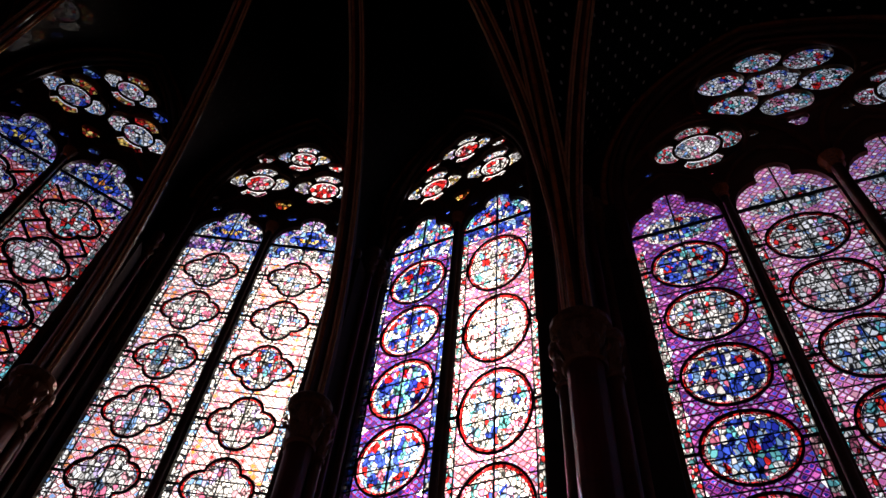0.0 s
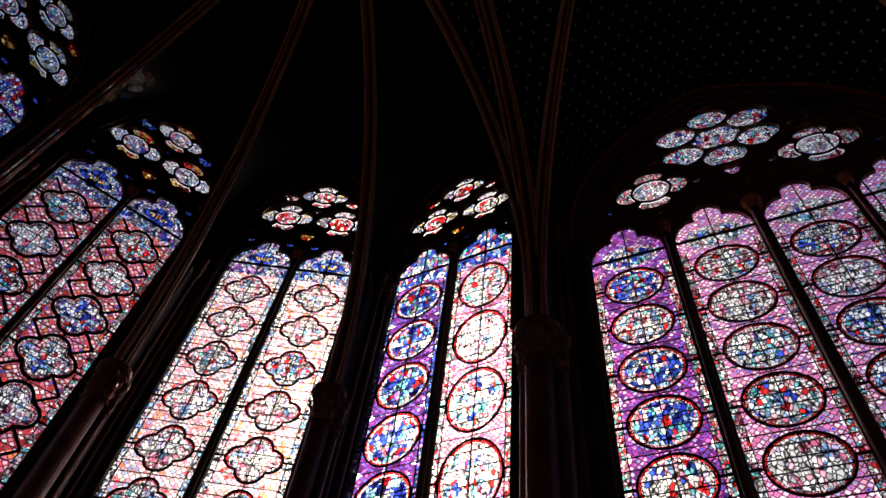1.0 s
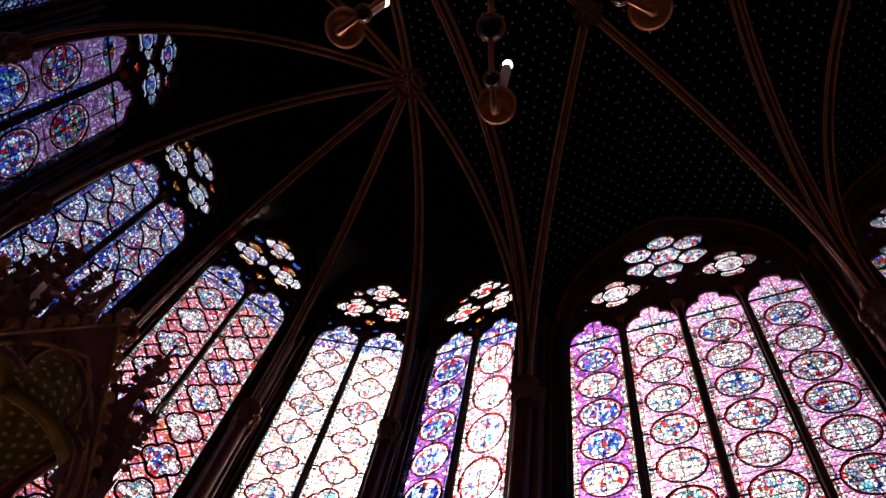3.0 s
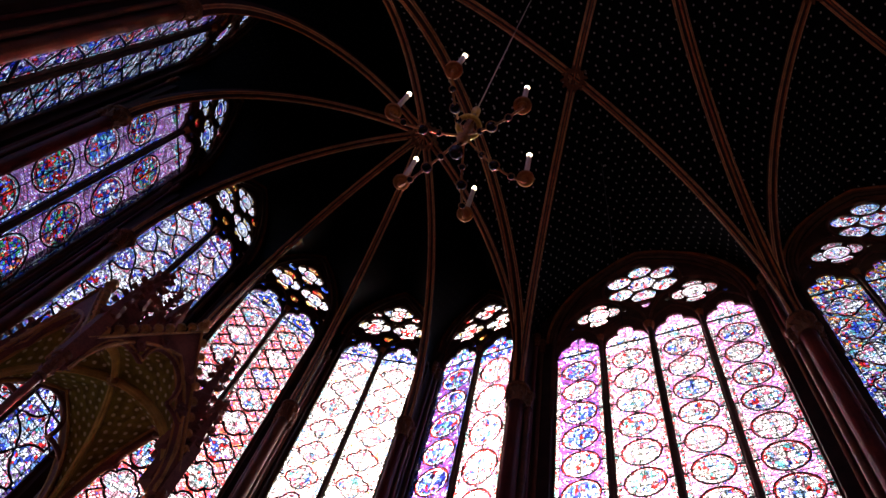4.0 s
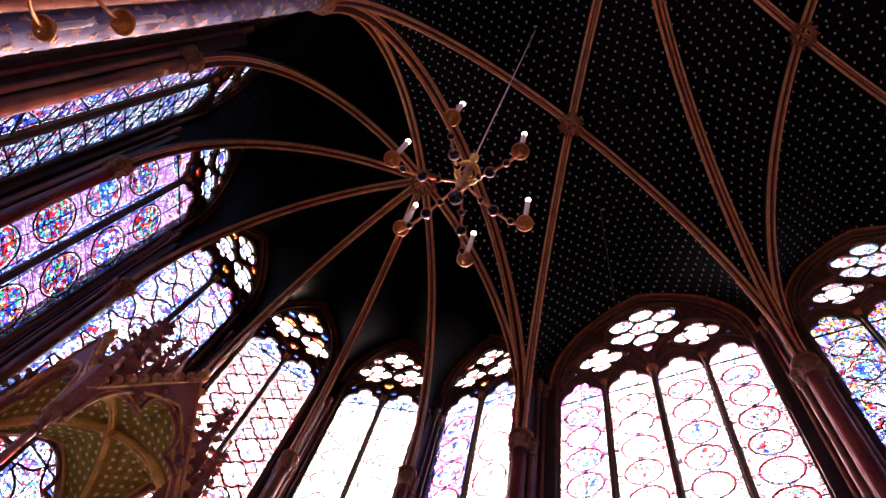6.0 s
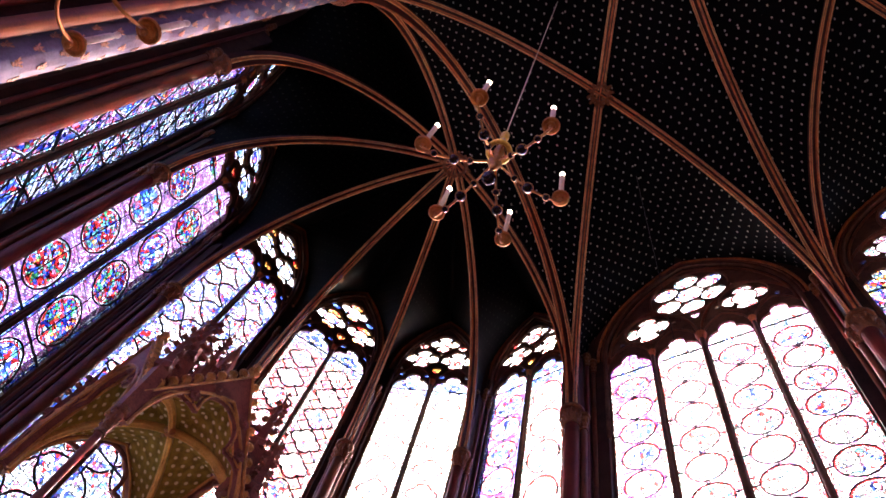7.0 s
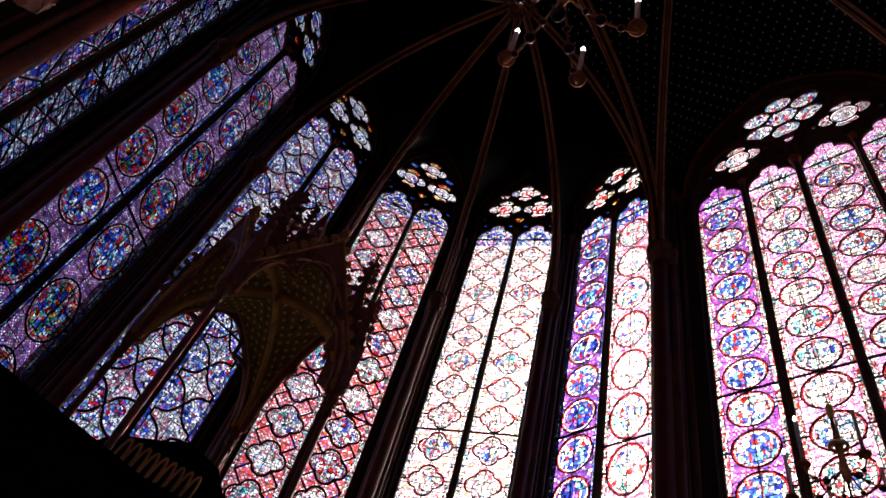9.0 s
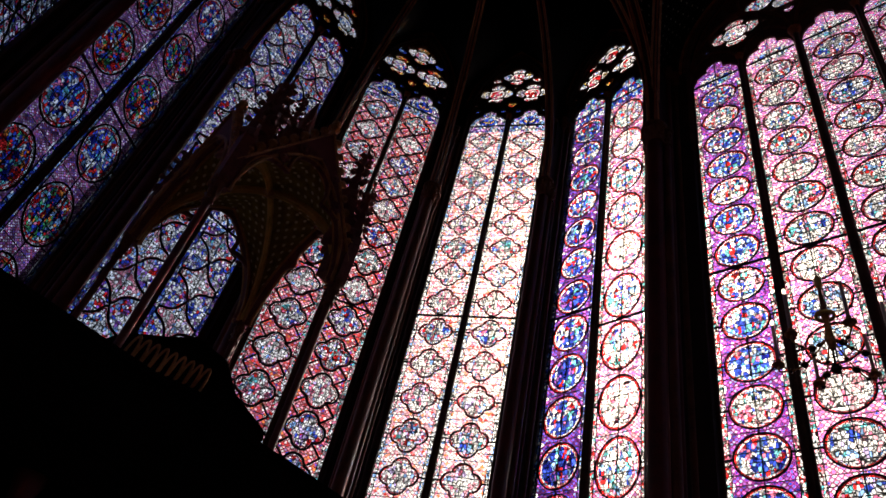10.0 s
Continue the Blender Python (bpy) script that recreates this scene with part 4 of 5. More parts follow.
west = []
for k, s in ((0, -1), (7, 1)):
    half = [Vector((s * XN * math.cos(math.pi / 2 * j / 14), YV, Z_CAPN + 0.2 + (20.35 - Z_CAPN - 0.2) * math.sin(math.pi / 2 * j / 14) + LIFT)) for j in range(15)]
    west.append((raised(apse_ribs[k], LIFT), half + [half[-1].lerp(boss_a + Vector((0, 0, LIFT)), f) for f in (0.25, 0.5, 0.75, 1)]))
web("vault_web_apse", west)

for bay in range(BAYS):
    y0, y1 = YV - BAY * bay, YV - BAY * (bay + 1)
    boss = Vector((0, (y0 + y1) / 2, Z_BOSSN))
    ribs = {}
    for s in (-1, 1):
        for yy in (y0, y1):
            r = rib_curve((s * XN, yy, Z_CAPN + 0.2), boss)
            ribs[s, yy] = r
            flat = Vector((r[-1].x - r[0].x, r[-1].y - r[0].y, 0)).normalized()
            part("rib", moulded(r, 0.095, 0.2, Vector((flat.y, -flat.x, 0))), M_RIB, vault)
            RIB_LINES.append((r, Vector((flat.y, -flat.x, 0)), 0.095, 0.2))
    for s in (-1, 1):
        crown = Vector((s * (WALL_IN + 0.02), boss.y, APEX_N + 0.32))
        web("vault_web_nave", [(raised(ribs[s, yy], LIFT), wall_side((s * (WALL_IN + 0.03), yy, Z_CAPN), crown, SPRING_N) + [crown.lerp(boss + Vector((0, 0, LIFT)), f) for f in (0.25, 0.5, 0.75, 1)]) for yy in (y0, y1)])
    for yy in (y0, y1):
        tz = 20.35
        arch = {}
        for s in (-1, 1):
            arch[s] = [Vector((s * XN * math.cos(math.pi / 2 * k / 14), yy, Z_CAPN + 0.2 + (tz - Z_CAPN - 0.2) * math.sin(math.pi / 2 * k / 14))) for k in range(15)]
        if not (bay > 0 and yy == y0):
            full = arch[-1] + arch[1][-2::-1]
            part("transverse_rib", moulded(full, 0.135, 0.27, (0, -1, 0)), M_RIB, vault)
            RIB_LINES.append((full, Vector((0, -1, 0)), 0.135, 0.27))
        crown = Vector((0, yy, tz + LIFT))
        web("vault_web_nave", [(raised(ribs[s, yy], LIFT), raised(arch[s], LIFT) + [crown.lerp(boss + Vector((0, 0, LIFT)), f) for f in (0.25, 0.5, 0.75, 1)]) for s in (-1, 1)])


for line in RIB_LINES:
    fillets(*line)


def boss_bm(r):
    """Carved wreath of leaves round a hollow."""
    bm = bmesh.new()
    path = [(r * 0.62 * math.cos(2 * math.pi * k / 20), r * 0.62 * math.sin(2 * math.pi * k / 20), 0) for k in range(20)]
    add_sweep(bm, path, [(0.06 * math.cos(k * math.pi / 3), 0.06 * math.sin(k * math.pi / 3)) for k in range(6)], (0, 0, 1), True)
    return bm


for y, z in [(-0.2, Z_BOSS - 0.16)] + [(YV - BAY * (k + 0.5), Z_BOSSN - 0.16) for k in range(BAYS)]:
    big = 1.45 if y == -0.2 else 1.0
    ob = part("boss", boss_bm(0.34 * big), M_BOSS, vault, "carved gilt foliage boss")
    ob.location = (0, y, z)
    for tier, (rr, zz) in enumerate(((0.17 * big, -0.05), (0.25 * big, 0.0))):
        for k in range(12):
            a = 30 * k + 15 * tier
            leaf = new("leaf", LEAF_BOSS)
            leaf.parent = ob
            leaf.matrix_local = pose(rr * math.cos(radians(a)), rr * math.sin(radians(a)), zz, 0, 0, a) @ pose(0, 0, 0, 0, 110, 0)

# ---------------------------------------------------------------- canopy over the tribune
CX, CY0, CY1, CW = 0.08, 2.27, 4.75, 1.24
Z_TRIB, Z_FOOT, Z_GAB = 4.3, 9.0, 11.08


def gable(w, zf, za):
    """Gable wall with a pointed opening, in a local (u, z) frame."""
    outer = [(-w, zf - 0.55), (-w, zf), (0, za), (w, zf), (w, zf - 0.55), (w - 0.16, zf - 0.55)]
    arch = pointed(w - 0.16, zf - 0.55, za - 0.75, 12)
    return outer[:-1] + arch[::-1]


def gable_bm(w, zf, za):
    bm = bmesh.new()
    loop = gable(w, zf, za)
    vs = [bm.verts.new((u, -0.06, z)) for u, z in loop]
    edges = [bm.edges.new((vs[i], vs[(i + 1) % len(vs)])) for i in range(len(vs))]
    bmesh.ops.triangle_fill(bm, use_beauty=True, use_dissolve=False, edges=edges, normal=(0, -1, 0))
    faces = [list(f.verts) for f in bm.faces]
    back = {v: bm.verts.new((v.co.x, 0.06, v.co.z)) for v in vs}
    for f in faces:
        bm.faces.new([back[v] for v in reversed(f)])
    for i, v in enumerate(vs):
        q = vs[(i + 1) % len(vs)]
        bm.faces.new((v, q, back[q], back[v]))
    return bm


def pinnacle_bm(x, y, z0, h, r):
    """Square pinnacle: shaft, four small gables and a crocketed spirelet."""
    bm = box(x - r, x + r, y - r, y + r, z0, z0 + h * 0.45)
    add_lathe(bm, [(r * 1.7, z0 + h * 0.42), (r * 1.7, z0 + h * 0.47), (r * 1.1, z0 + h * 0.5), (0.012, z0 + h)], 4, (x, y, 0))
    for k in range(4):
        t = 0.55 + 0.1 * k
        rr = r * 1.1 * (1 - (t - 0.5) / 0.5) + r * 0.5
        for a in range(4):
            c, s = math.cos(a * math.pi / 2), math.sin(a * math.pi / 2)
            q = r * 0.42
            add_box(bm, x + c * rr - q, x + c * rr + q, y + s * rr - q, y + s * rr + q, z0 + h * t, z0 + h * t + 0.05)
    add_lathe(bm, [(0.01, 0), (0.04, 0.03), (0.045, 0.06), (0.01, 0.1)], 6, (x, y, z0 + h - 0.03))
    return bm


cib = thing("altar_canopy", None, None, "dark gilt wooden canopy on slim columns over the tribune", "canopy")
cib.location = (CX, (CY0 + CY1) / 2, Z_TRIB)
hd = (CY1 - CY0) / 2


def cpart(name, bm, material, label="", smooth=False, m=None):
    ob = part(name, bm, material, cib, label, smooth)
    ob.matrix_local = (m or Matrix()) @ pose(0, 0, 0)
    return ob


L0 = -Z_TRIB
FACES = [pose(0, -hd, L0), pose(0, hd, L0, 0, 0, 180), pose(CW, 0, L0, 0, 0, 90), pose(-CW, 0, L0, 0, 0, -90)]
for k, m in enumerate(FACES):
    w = CW if k < 2 else hd
    cpart("gable", gable_bm(w, Z_FOOT, Z_GAB), M_CIB, m=m)
    for d in (-0.075, 0.075):
        cpart("gable_moulding", sweep([(-w, d, Z_FOOT), (0, d, Z_GAB), (w, d, Z_FOOT)], [(0.03 * math.cos(q * math.pi / 3), 0.03 * math.sin(q * math.pi / 3)) for q in range(6)], (0, 1, 0)), M_GILT, m=m)
        cpart("arch_moulding", sweep([(u, d, z) for u, z in pointed(w - 0.15, Z_FOOT - 0.55, Z_GAB - 0.74, 12)], [(0.028 * math.cos(q * math.pi / 3), 0.028 * math.sin(q * math.pi / 3)) for q in range(6)], (0, 1, 0)), M_GILT, m=m)
    # cusps of the trefoiled opening
    for s in (-1, 1):
        for p0, p1, p2 in (((w - 0.17, Z_FOOT - 0.5), (w - 0.1, Z_FOOT + 0.75), (0.4, Z_FOOT + 0.62)), ((0.4, Z_FOOT + 0.62), (0.5, Z_FOOT + 1.2), (0.0, Z_GAB - 0.84))):
            arc = [((1 - t) ** 2 * p0[0] + 2 * t * (1 - t) * p1[0] + t * t * p2[0], (1 - t) ** 2 * p0[1] + 2 * t * (1 - t) * p1[1] + t * t * p2[1]) for t in [k / 12 for k in range(13)]]
            for d, r, m_arc in ((0.0, 0.045, M_CIB), (-0.05, 0.018, M_GILT)):
                cpart("cusp_moulding", sweep([(s * u, d, z) for u, z in arc], [(r * math.cos(q * math.pi / 4), r * math.sin(q * math.pi / 4)) for q in range(8)], (0, 1, 0)), m_arc, m=m, smooth=True)
    for s in (-1, 1):
        for f in range(1, 9):
            t = f / 9
            u, z = s * w * (1 - t), Z_FOOT + (Z_GAB - Z_FOOT) * t
            bm = bmesh.new()
            add_lathe(bm, [(0.03, 0), (0.04, 0.08), (0.09, 0.13), (0.06, 0.2), (0.012, 0.22)], 6, (u + s * 0.03, -0.03, z))
            cpart("crocket", bm, M_GILT, m=m)
    cpart("finial", lathe([(0.04, 0), (0.05, 0.1), (0.12, 0.18), (0.06, 0.24), (0.09, 0.32), (0.015, 0.42)], 8, (0, 0, Z_GAB)), M_GILT, m=m)
    for s in (-1, 1):
        bm = sweep([(u, -0.075, z) for u, z in foil(s * w * 0.55, Z_FOOT + 0.62, 0.07, 0.06, 4, 20)], [(0.015, 0.0), (0.0, 0.015), (-0.015, 0.0), (0.0, -0.015)], (0, 1, 0), True)
        cpart("rosette", bm, M_CIB, m=m)
for sx in (-1, 1):
    for sy in (-1, 1):
        x, y = sx * CW, sy * hd
        cpart("column", lathe([(0.12, 0), (0.12, 0.12), (0.08, 0.2), (0.055, 0.26), (0.055, Z_FOOT - Z_TRIB - 0.75)], 12, (x, y, 0)), M_CIB, smooth=True)
        capital(cib, x, y, Z_FOOT - Z_TRIB - 0.62, 0.07)
        cpart("pinnacle", pinnacle_bm(x, y, Z_FOOT - Z_TRIB - 0.5, 2.5, 0.1), M_CIB)
for x, z0, h in ((0.99, 9.3, 2.73), (1.15, 8.7, 2.07), (-0.99, 9.3, 2.5)):
    cpart("stepped_pinnacle", pinnacle_bm(x, -hd + 0.25, z0 - Z_TRIB, h, 0.12), M_CIB)
for s in (-1, 1):
    for u, z, n in ((0.36, 10.2, 9), (0.62, 9.72, 7)):
        bm = plate(foil(s * u, z, 0.075, 0.034, n, 6 * n), [], -0.12, -0.07)
        cpart("rosette", bm, M_CIB, "carved leaf rosette", m=FACES[0])
        cpart("rosette_eye", lathe([(0.02, -0.04), (0.045, -0.01), (0.03, 0.03), (0.008, 0.045)], 8, (s * u, -0.125, z)), M_CIB, m=FACES[0])
# ribbed web of the canopy
zc = Z_FOOT - Z_TRIB - 0.5
cboss = Vector((0, 0, 10.2 - Z_TRIB))
cribs = {(sx, sy): rib_curve((sx * (CW - 0.06), sy * (hd - 0.06), zc), cboss, 16) for sx in (-1, 1) for sy in (-1, 1)}
for (sx, sy), r in cribs.items():
    flat = Vector((r[-1].x - r[0].x, r[-1].y - r[0].y, 0)).normalized()
    cpart("rib", sweep(r, roll_profile(0.05, 0.1), Vector((flat.y, -flat.x, 0))), M_CIBGOLD, "bright gilt rib", True)
for a, c, mid in (((-1, -1), (1, -1), (0, -hd + 0.06)), ((-1, 1), (1, 1), (0, hd - 0.06)), ((-1, -1), (-1, 1), (-CW + 0.06, 0)), ((1, -1), (1, 1), (CW - 0.06, 0))):
    bm = bmesh.new()
    uvl = bm.loops.layers.uv.new("UVMap")
    crown = Vector((mid[0], mid[1], Z_GAB - 0.72 - Z_TRIB))
    for q in (a, c):
        start = cribs[q][0]
        other = [start + Vector((0, 0, 0.03))] + [Vector((start.x + (crown.x - start.x) * (1 + u), start.y + (crown.y - start.y) * (1 + u), z)) for u, z in pointed(1.0, start.z, crown.z, 10)[1:11]]
        other += [crown.lerp(cboss + Vector((0, 0, 0.04)), f) for f in (0.3, 0.6, 1)]
        half_web(bm, uvl, raised(cribs[q], 0.04), other, 6)
    cpart("web", bm, M_CIBWEB, "olive painted web with gilt stars", True)
cpart("boss", lathe([(0.03, -0.1), (0.1, -0.07), (0.12, -0.02), (0.06, 0.03)], 10, cboss), M_GILT)
# open lantern and spire over the crossing of the gables
cpart("lantern", box(-0.5, 0.5, -0.5, 0.5, Z_GAB - Z_TRIB - 0.35, Z_GAB - Z_TRIB - 0.2), M_CIB)
for sx in (-1, 1):
    for sy in (-1, 1):
        cpart("lantern_pinnacle", pinnacle_bm(sx * 0.42, sy * 0.42, Z_GAB - Z_TRIB - 0.2, 1.5, 0.06), M_CIB)
for k in range(8):
    a = radians(45 * k + 22.5)
    cpart("lantern_pinnacle", pinnacle_bm(0.62 * math.cos(a), 0.62 * math.sin(a), Z_GAB - Z_TRIB - 0.75, 1.35, 0.05), M_CIB)
for sx in (-1, 1):
    for sy in (-1, 1):
        cpart("flyer", sweep([(sx * (CW - (CW - 0.42) * q / 8), sy * (hd - (hd - 0.42) * q / 8), Z_FOOT - Z_TRIB + 0.45 + 1.9 * math.sin(math.pi / 2 * q / 8)) for q in range(9)], [(0.03 * math.cos(q * math.pi / 3), 0.05 * math.sin(q * math.pi / 3)) for q in range(6)], (-sy, sx, 0)), M_CIB)
        for q in range(2, 8):
            x, y, z = sx * (CW - (CW - 0.42) * q / 8), sy * (hd - (hd - 0.42) * q / 8), Z_FOOT - Z_TRIB + 0.47 + 1.9 * math.sin(math.pi / 2 * q / 8)
            cpart("crocket", lathe([(0.02, 0), (0.03, 0.06), (0.07, 0.1), (0.05, 0.15), (0.012, 0.17)], 6, (x, y, z)), M_CIB)
cpart("spire", lathe([(0.34, Z_GAB - Z_TRIB - 0.2), (0.34, Z_GAB - Z_TRIB + 0.5), (0.42, Z_GAB - Z_TRIB + 0.55), (0.26, Z_GAB - Z_TRIB + 0.62), (0.02, Z_GAB - Z_TRIB + 1.9)], 8), M_CIB)

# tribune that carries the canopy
trib = thing("tribune", box(-3.4, 3.4, 1.96, 4.9, Z_TRIB - 0.4, Z_TRIB), M_SHADED_WOOD, "raised gilt tribune across the apse, coloured dark for shade", "tribune")
part("parapet", box(-3.4, 3.4, 1.94, 2.08, Z_TRIB, 5.3), M_SHADED_WOOD, trib)
part("parapet_rail", sweep([(-3.42, 2.01, 5.33), (3.42, 2.01, 5.33)], [(0.05, -0.1), (0.08, -0.03), (0.05, 0.1), (-0.03, 0.1), (-0.06, 0.02), (-0.03, -0.1)], (0, 0, 1)), M_SHADED_WOOD, trib)
for k in range(9):
    x, z = -1.1 + 0.118 * k, 5.36 + 0.02 * k
    part("cresting_arch", sweep([(x + 0.05 * math.cos(math.pi * q / 10), 1.98 - 0.1 * math.sin(math.pi * q / 10), z + 0.26 * math.sin(math.pi * q / 10)) for q in range(11)], [(0.017 * math.cos(q * math.pi / 3), 0.017 * math.sin(q * math.pi / 3)) for q in range(6)], (0, 1, 0)), M_GILT, trib)
for x in (-3.3, -1.2, 1.4, 3.3):
    part("post", lathe([(0.16, 0), (0.16, 0.2), (0.1, 0.3), (0.1, 3.6), (0.18, 3.9)], 12, (x, 2.2, 0)), M_CIB, trib, smooth=True)

# gabled stage on the tribune, under the canopy
stage_line = [(-1.78, Z_TRIB), (-1.78, 5.26), (-1.3, 5.55), (-1.12, 5.8), (-0.6, 6.1), (-0.27, 6.33), (0.24, 6.3), (0.42, 6.12), (0.57, 5.97), (1.1, 5.8), (1.24, 5.74), (1.24, Z_TRIB)]
stage = thing("reliquary_stage", plate(stage_line, [], 2.42, 3.2), M_SHADED_WOOD, "gabled wooden stage standing under the canopy, coloured dark for shade", "altar stage")
part("edge_moulding", sweep([(x, 2.41, z) for x, z in stage_line[1:-1]], [(0.025 * math.cos(q * math.pi / 3), 0.025 * math.sin(q * math.pi / 3)) for q in range(6)], (0, 1, 0)), M_SHADED_WOOD, stage, smooth=True)

# ---------------------------------------------------------------- chandeliers
R_CH = 0.497


def candle(parent, x, y, z, h=0.5, lit=True, big=1.0):
    """Turned brass drip pan, ivory sleeve and a bulb."""
    pan = [(0.006, -0.05), (0.016, -0.042), (0.016, -0.032), (0.009, -0.026), (0.011, -0.01), (0.03, -0.006), (0.031, 0.002), (0.038, 0.003), (0.052, -0.001), (0.06, 0.006), (0.06, 0.014), (0.028, 0.016), (0.024, 0.07)]
    part("drip_pan", lathe([(r * big, q * big) for r, q in pan], 20, (x, y, z)), M_BRASS, parent)
    part("candle_sleeve", lathe([(0.018 * big, 0.06), (0.018 * big, h - 0.02), (0.014 * big, h)], 12, (x, y, z)), M_CANDLE, parent, "ivory candle sleeve", True)
    part("bulb", lathe([(0.011, h), (0.016, h + 0.02), (0.019, h + 0.038), (0.014, h + 0.058), (0.004, h + 0.075)], 12, (x, y, z)), M_BULB if lit else M_CANDLE, parent,
         "glowing bulb" if lit else "unlit pale bulb", True)


def chandelier(x, y, z, turn, top, rod_mat):
    e = thing("chandelier", None, None, "six-armed brass chandelier with candle bulbs on a thin rod", "chandelier", group="hanging chandeliers")
    e.location = (x, y, z)
    part("rod", lathe([(0.006, 1.0), (0.006, top - z)], 8), rod_mat, e, "thin rod", smooth=True)
    part("hub", lathe([(0.012, 0.05), (0.03, 0.1), (0.05, 0.2), (0.03, 0.3), (0.022, 0.4), (0.04, 0.48), (0.025, 0.6), (0.018, 0.85)], 16), M_BRASS, e, smooth=True)
    part("crown_ring", tube([(0.08 * math.cos(2 * math.pi * k / 24), 0.08 * math.sin(2 * math.pi * k / 24), 0.48) for k in range(24)], 0.02, n=8, closed=True), M_CIBGOLD, e, "bright gilt ring", smooth=True)
    for k in range(3):
        a = 2 * math.pi * k / 3
        part("ring_spoke", tube([(0.02 * math.cos(a), 0.02 * math.sin(a), 0.48), (0.08 * math.cos(a), 0.08 * math.sin(a), 0.48)], 0.007), M_BRASS, e, smooth=True)
    part("finial", lathe([(0.018, 0.83), (0.035, 0.88), (0.035, 0.97), (0.012, 1.02)], 12), M_CIBGOLD, e, smooth=True)
    bm = lathe([(0.008, -0.21), (0.035, -0.195), (0.05, -0.15), (0.035, -0.105), (0.012, -0.09), (0.012, 0.08)], 16)
    part("pendant_ball", bm, M_BALL, e, smooth=True)
    for k in range(6):
        a = radians(turn + 60 * k)
        c, s = math.cos(a), math.sin(a)
        path = []
        for j in range(15):
            f = j / 14
            path.append(Vector(((0.03 + (R_CH - 0.03) * f) * c, (0.03 + (R_CH - 0.03) * f) * s, 0.2 - 0.27 * math.sin(math.pi / 2 * min(1, f * 1.15)) - 0.03 * math.sin(math.pi * f))))
        path.append(Vector((R_CH * c, R_CH * s, -0.05)))
        part("arm", tube(path, 0.0085, (-s, c, 0)), M_BRASS, e, smooth=True)
        for f, r in ((0.27, 0.022), (0.5, 0.036), (0.78, 0.022)):
            q = path[round(14 * f)]
            ball = lathe([(r * math.cos(radians(v)), r * math.sin(radians(v))) for v in (-80, -50, -20, 0, 20, 50, 80)], 14, q)
            part("arm_ball", ball, M_BALL, e, "dark polished ball", smooth=True)
            part("arm_ring", tube([q + Vector((r * 1.05 * math.cos(2 * math.pi * n / 14), r * 1.05 * math.sin(2 * math.pi * n / 14), 0)) for n in range(14)], 0.004, (0, 0, 1), 6, True), M_BRASS, e, smooth=True)
        candle(e, R_CH * c, R_CH * s, 0.0)
    return e


chandelier(-2.563, -4.473, 6.1, 197.9, 20.85, M_CANDLE)
# This rod is coloured black because less light reaches it than the first.
chandelier(2.55, -4.44, 6.06, 212.0, 20.85, M_IRON)

# candelabrum by the blue pier
e = thing("standing_candelabrum", None, None, "tall brass candelabrum with unlit ivory candles beside the pier", "candelabrum")
e.location = (-4.75, -3.75, 0)
part("stem", lathe([(0.26, 0), (0.26, 0.05), (0.1, 0.12), (0.03, 0.3), (0.03, 1.6), (0.06, 1.68), (0.03, 1.76), (0.025, 4.7), (0.05, 4.76), (0.02, 4.9)], 14), M_BRASS, e, smooth=True)
for x, y in ((-4.337, -3.21), (-4.197, -3.61)):
    end = Vector((x + 4.75, y + 3.75, 4.8))
    start = Vector((0, 0, 4.75))
    path = [start.lerp(end, k / 16) + Vector((0, 0, 0.07 * math.sin(math.pi * k / 8) - 0.1 * math.sin(math.pi * k / 16))) for k in range(17)]
    part("arm", tube(path, 0.011, (1, 0.1, 0)), M_BRASS, e, smooth=True)
    candle(e, end.x, end.y, end.z, 0.33, False, 1.1)

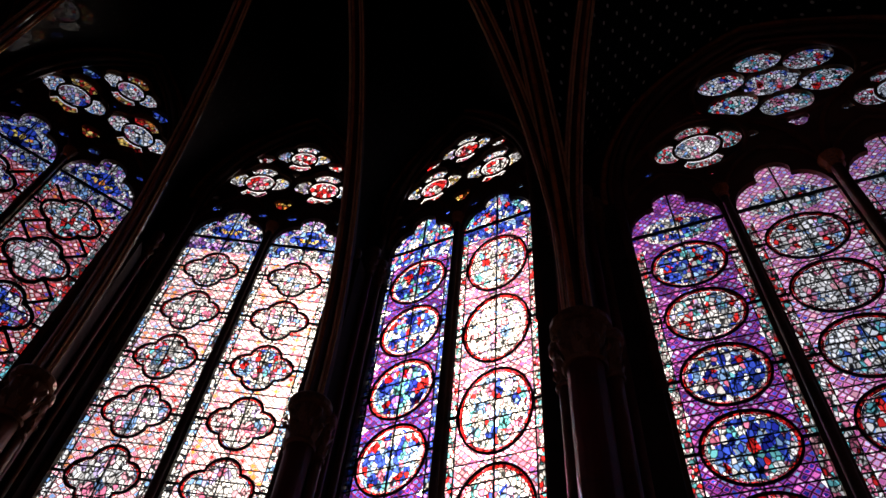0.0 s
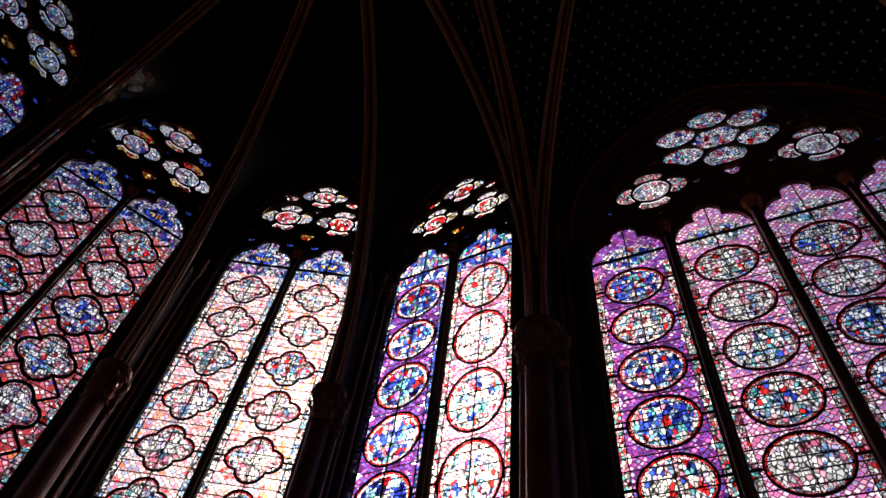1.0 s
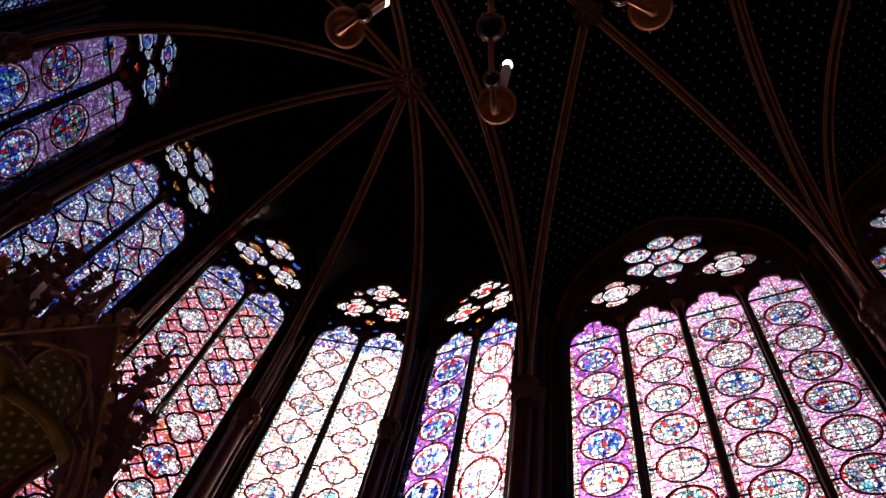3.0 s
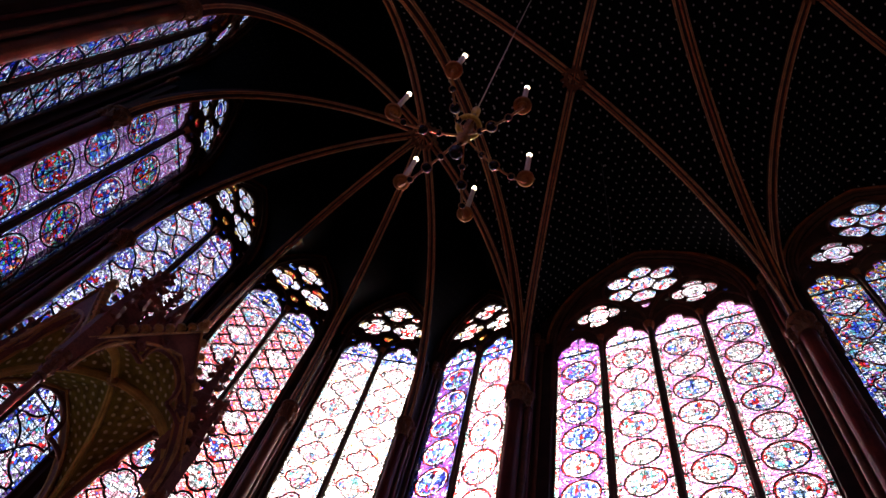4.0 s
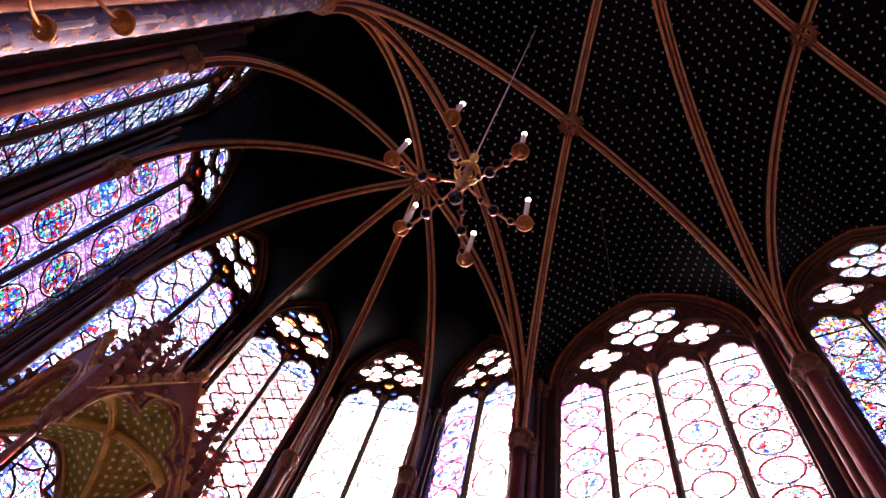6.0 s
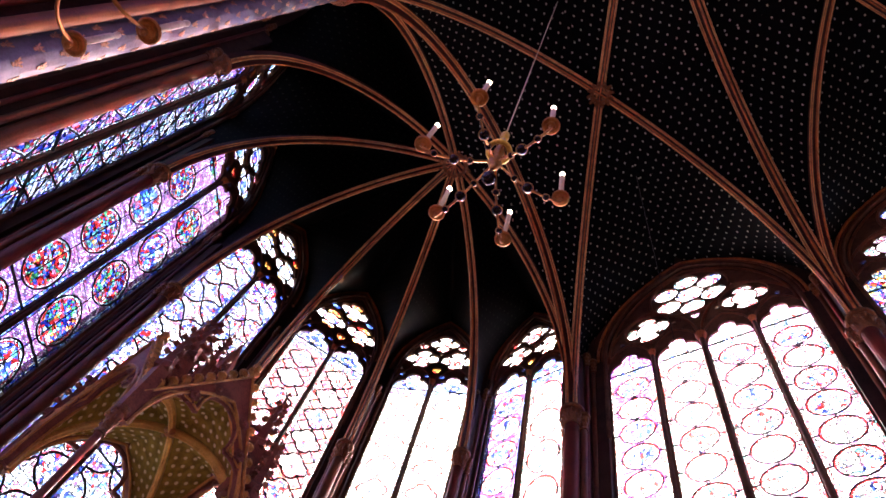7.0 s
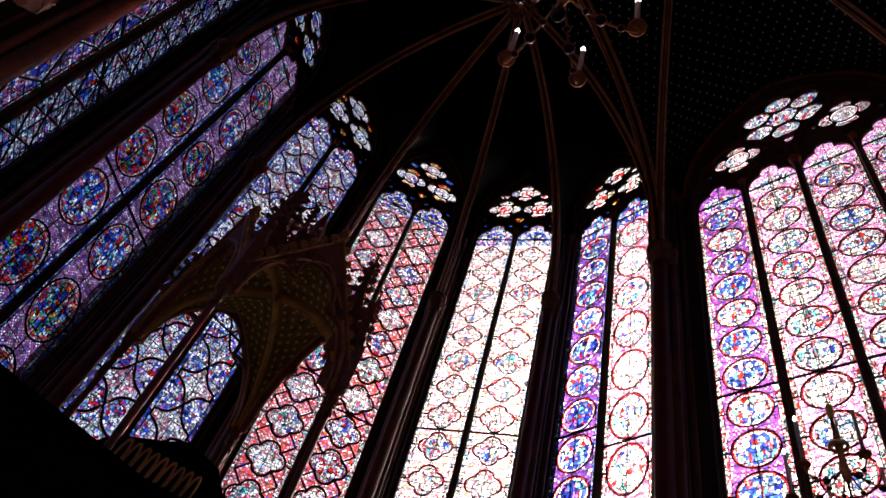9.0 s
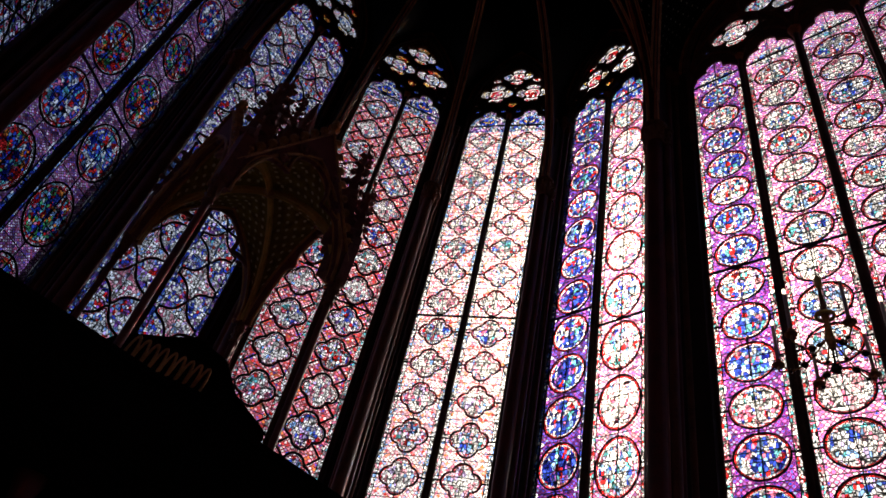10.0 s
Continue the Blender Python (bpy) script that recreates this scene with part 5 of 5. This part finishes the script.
# carved canopy on the blue pier
sc = thing("statue_canopy", None, None, "carved pale gilt statue canopy fixed to the pier", "canopy")
sc.location = (-4.6, -1.78, 5.45)
sc.scale = (0.42, 0.42, 0.42)
part("body", lathe([(0.1, -0.1), (0.2, 0.0), (0.24, 0.05), (0.24, 0.14), (0.16, 0.18), (0.16, 0.3), (0.19, 0.32), (0.05, 0.6), (0.02, 0.7)], 8), M_SALMON, sc)
for k in range(6):
    a = 60 * k
    bm = plate([(-0.13, 0), (0.13, 0), (0.0, 0.27)], [disc(0, 0.1, 0.045, 0.045, 10)], -0.02, 0.02)
    ob = part("gablet", bm, M_SALMON, sc)
    ob.matrix_local = pose(0.23 * math.cos(radians(a)), 0.23 * math.sin(radians(a)), 0.06, 0, 0, a + 90)
    ob = part("pinnacle", pinnacle_bm(0, 0, 0, 0.4, 0.022), M_SALMON, sc)
    ob.location = (0.25 * math.cos(radians(a + 30)), 0.25 * math.sin(radians(a + 30)), 0.05)
part("bracket", box(-0.3, -0.02, 0.0, 0.35, 0.1, 0.2), M_SALMON, sc)

# gold lilies on the blue shaft
lily = bmesh.new()
for pts in ([(0, -0.01), (0.022, 0.03), (0.0, 0.085), (-0.022, 0.03)], [(0.012, -0.005), (0.045, 0.02), (0.062, 0.055), (0.035, 0.06), (0.03, 0.035)],
            [(-0.012, -0.005), (-0.03, 0.035), (-0.035, 0.06), (-0.062, 0.055), (-0.045, 0.02)], [(-0.04, -0.022), (0.04, -0.022), (0.04, -0.008), (-0.04, -0.008)],
            [(0, -0.075), (0.03, -0.06), (0.012, -0.024), (-0.012, -0.024), (-0.03, -0.06)]):
    vs = [lily.verts.new((0, u * 0.6, z * 0.74)) for u, z in pts] 
    ws = [lily.verts.new((0.006, u * 0.6, z * 0.74)) for u, z in pts]
    lily.faces.new(ws)
    for i in range(len(vs)):
        lily.faces.new((vs[i], vs[(i + 1) % len(vs)], ws[(i + 1) % len(vs)], ws[i]))
LILY = mesh_of(lily, "lily", M_SALMON)
blue_shaft = [o for o in scene.objects if o.name.startswith("wall_pier") and abs(o.location.x + XN) < 0.01 and abs(o.location.y - YV) < 0.01][0]
for i in range(38):
    for k in range(6):
        a = -160 + 52 * k + (26 if i % 2 else 0)
        z = 4.6 + 0.26 * i
        ob = new("lily", LILY)
        ob.parent = blue_shaft
        ob.matrix_local = pose(0.158 * math.cos(radians(a)), 0.158 * math.sin(radians(a)), z, 0, 0, a)
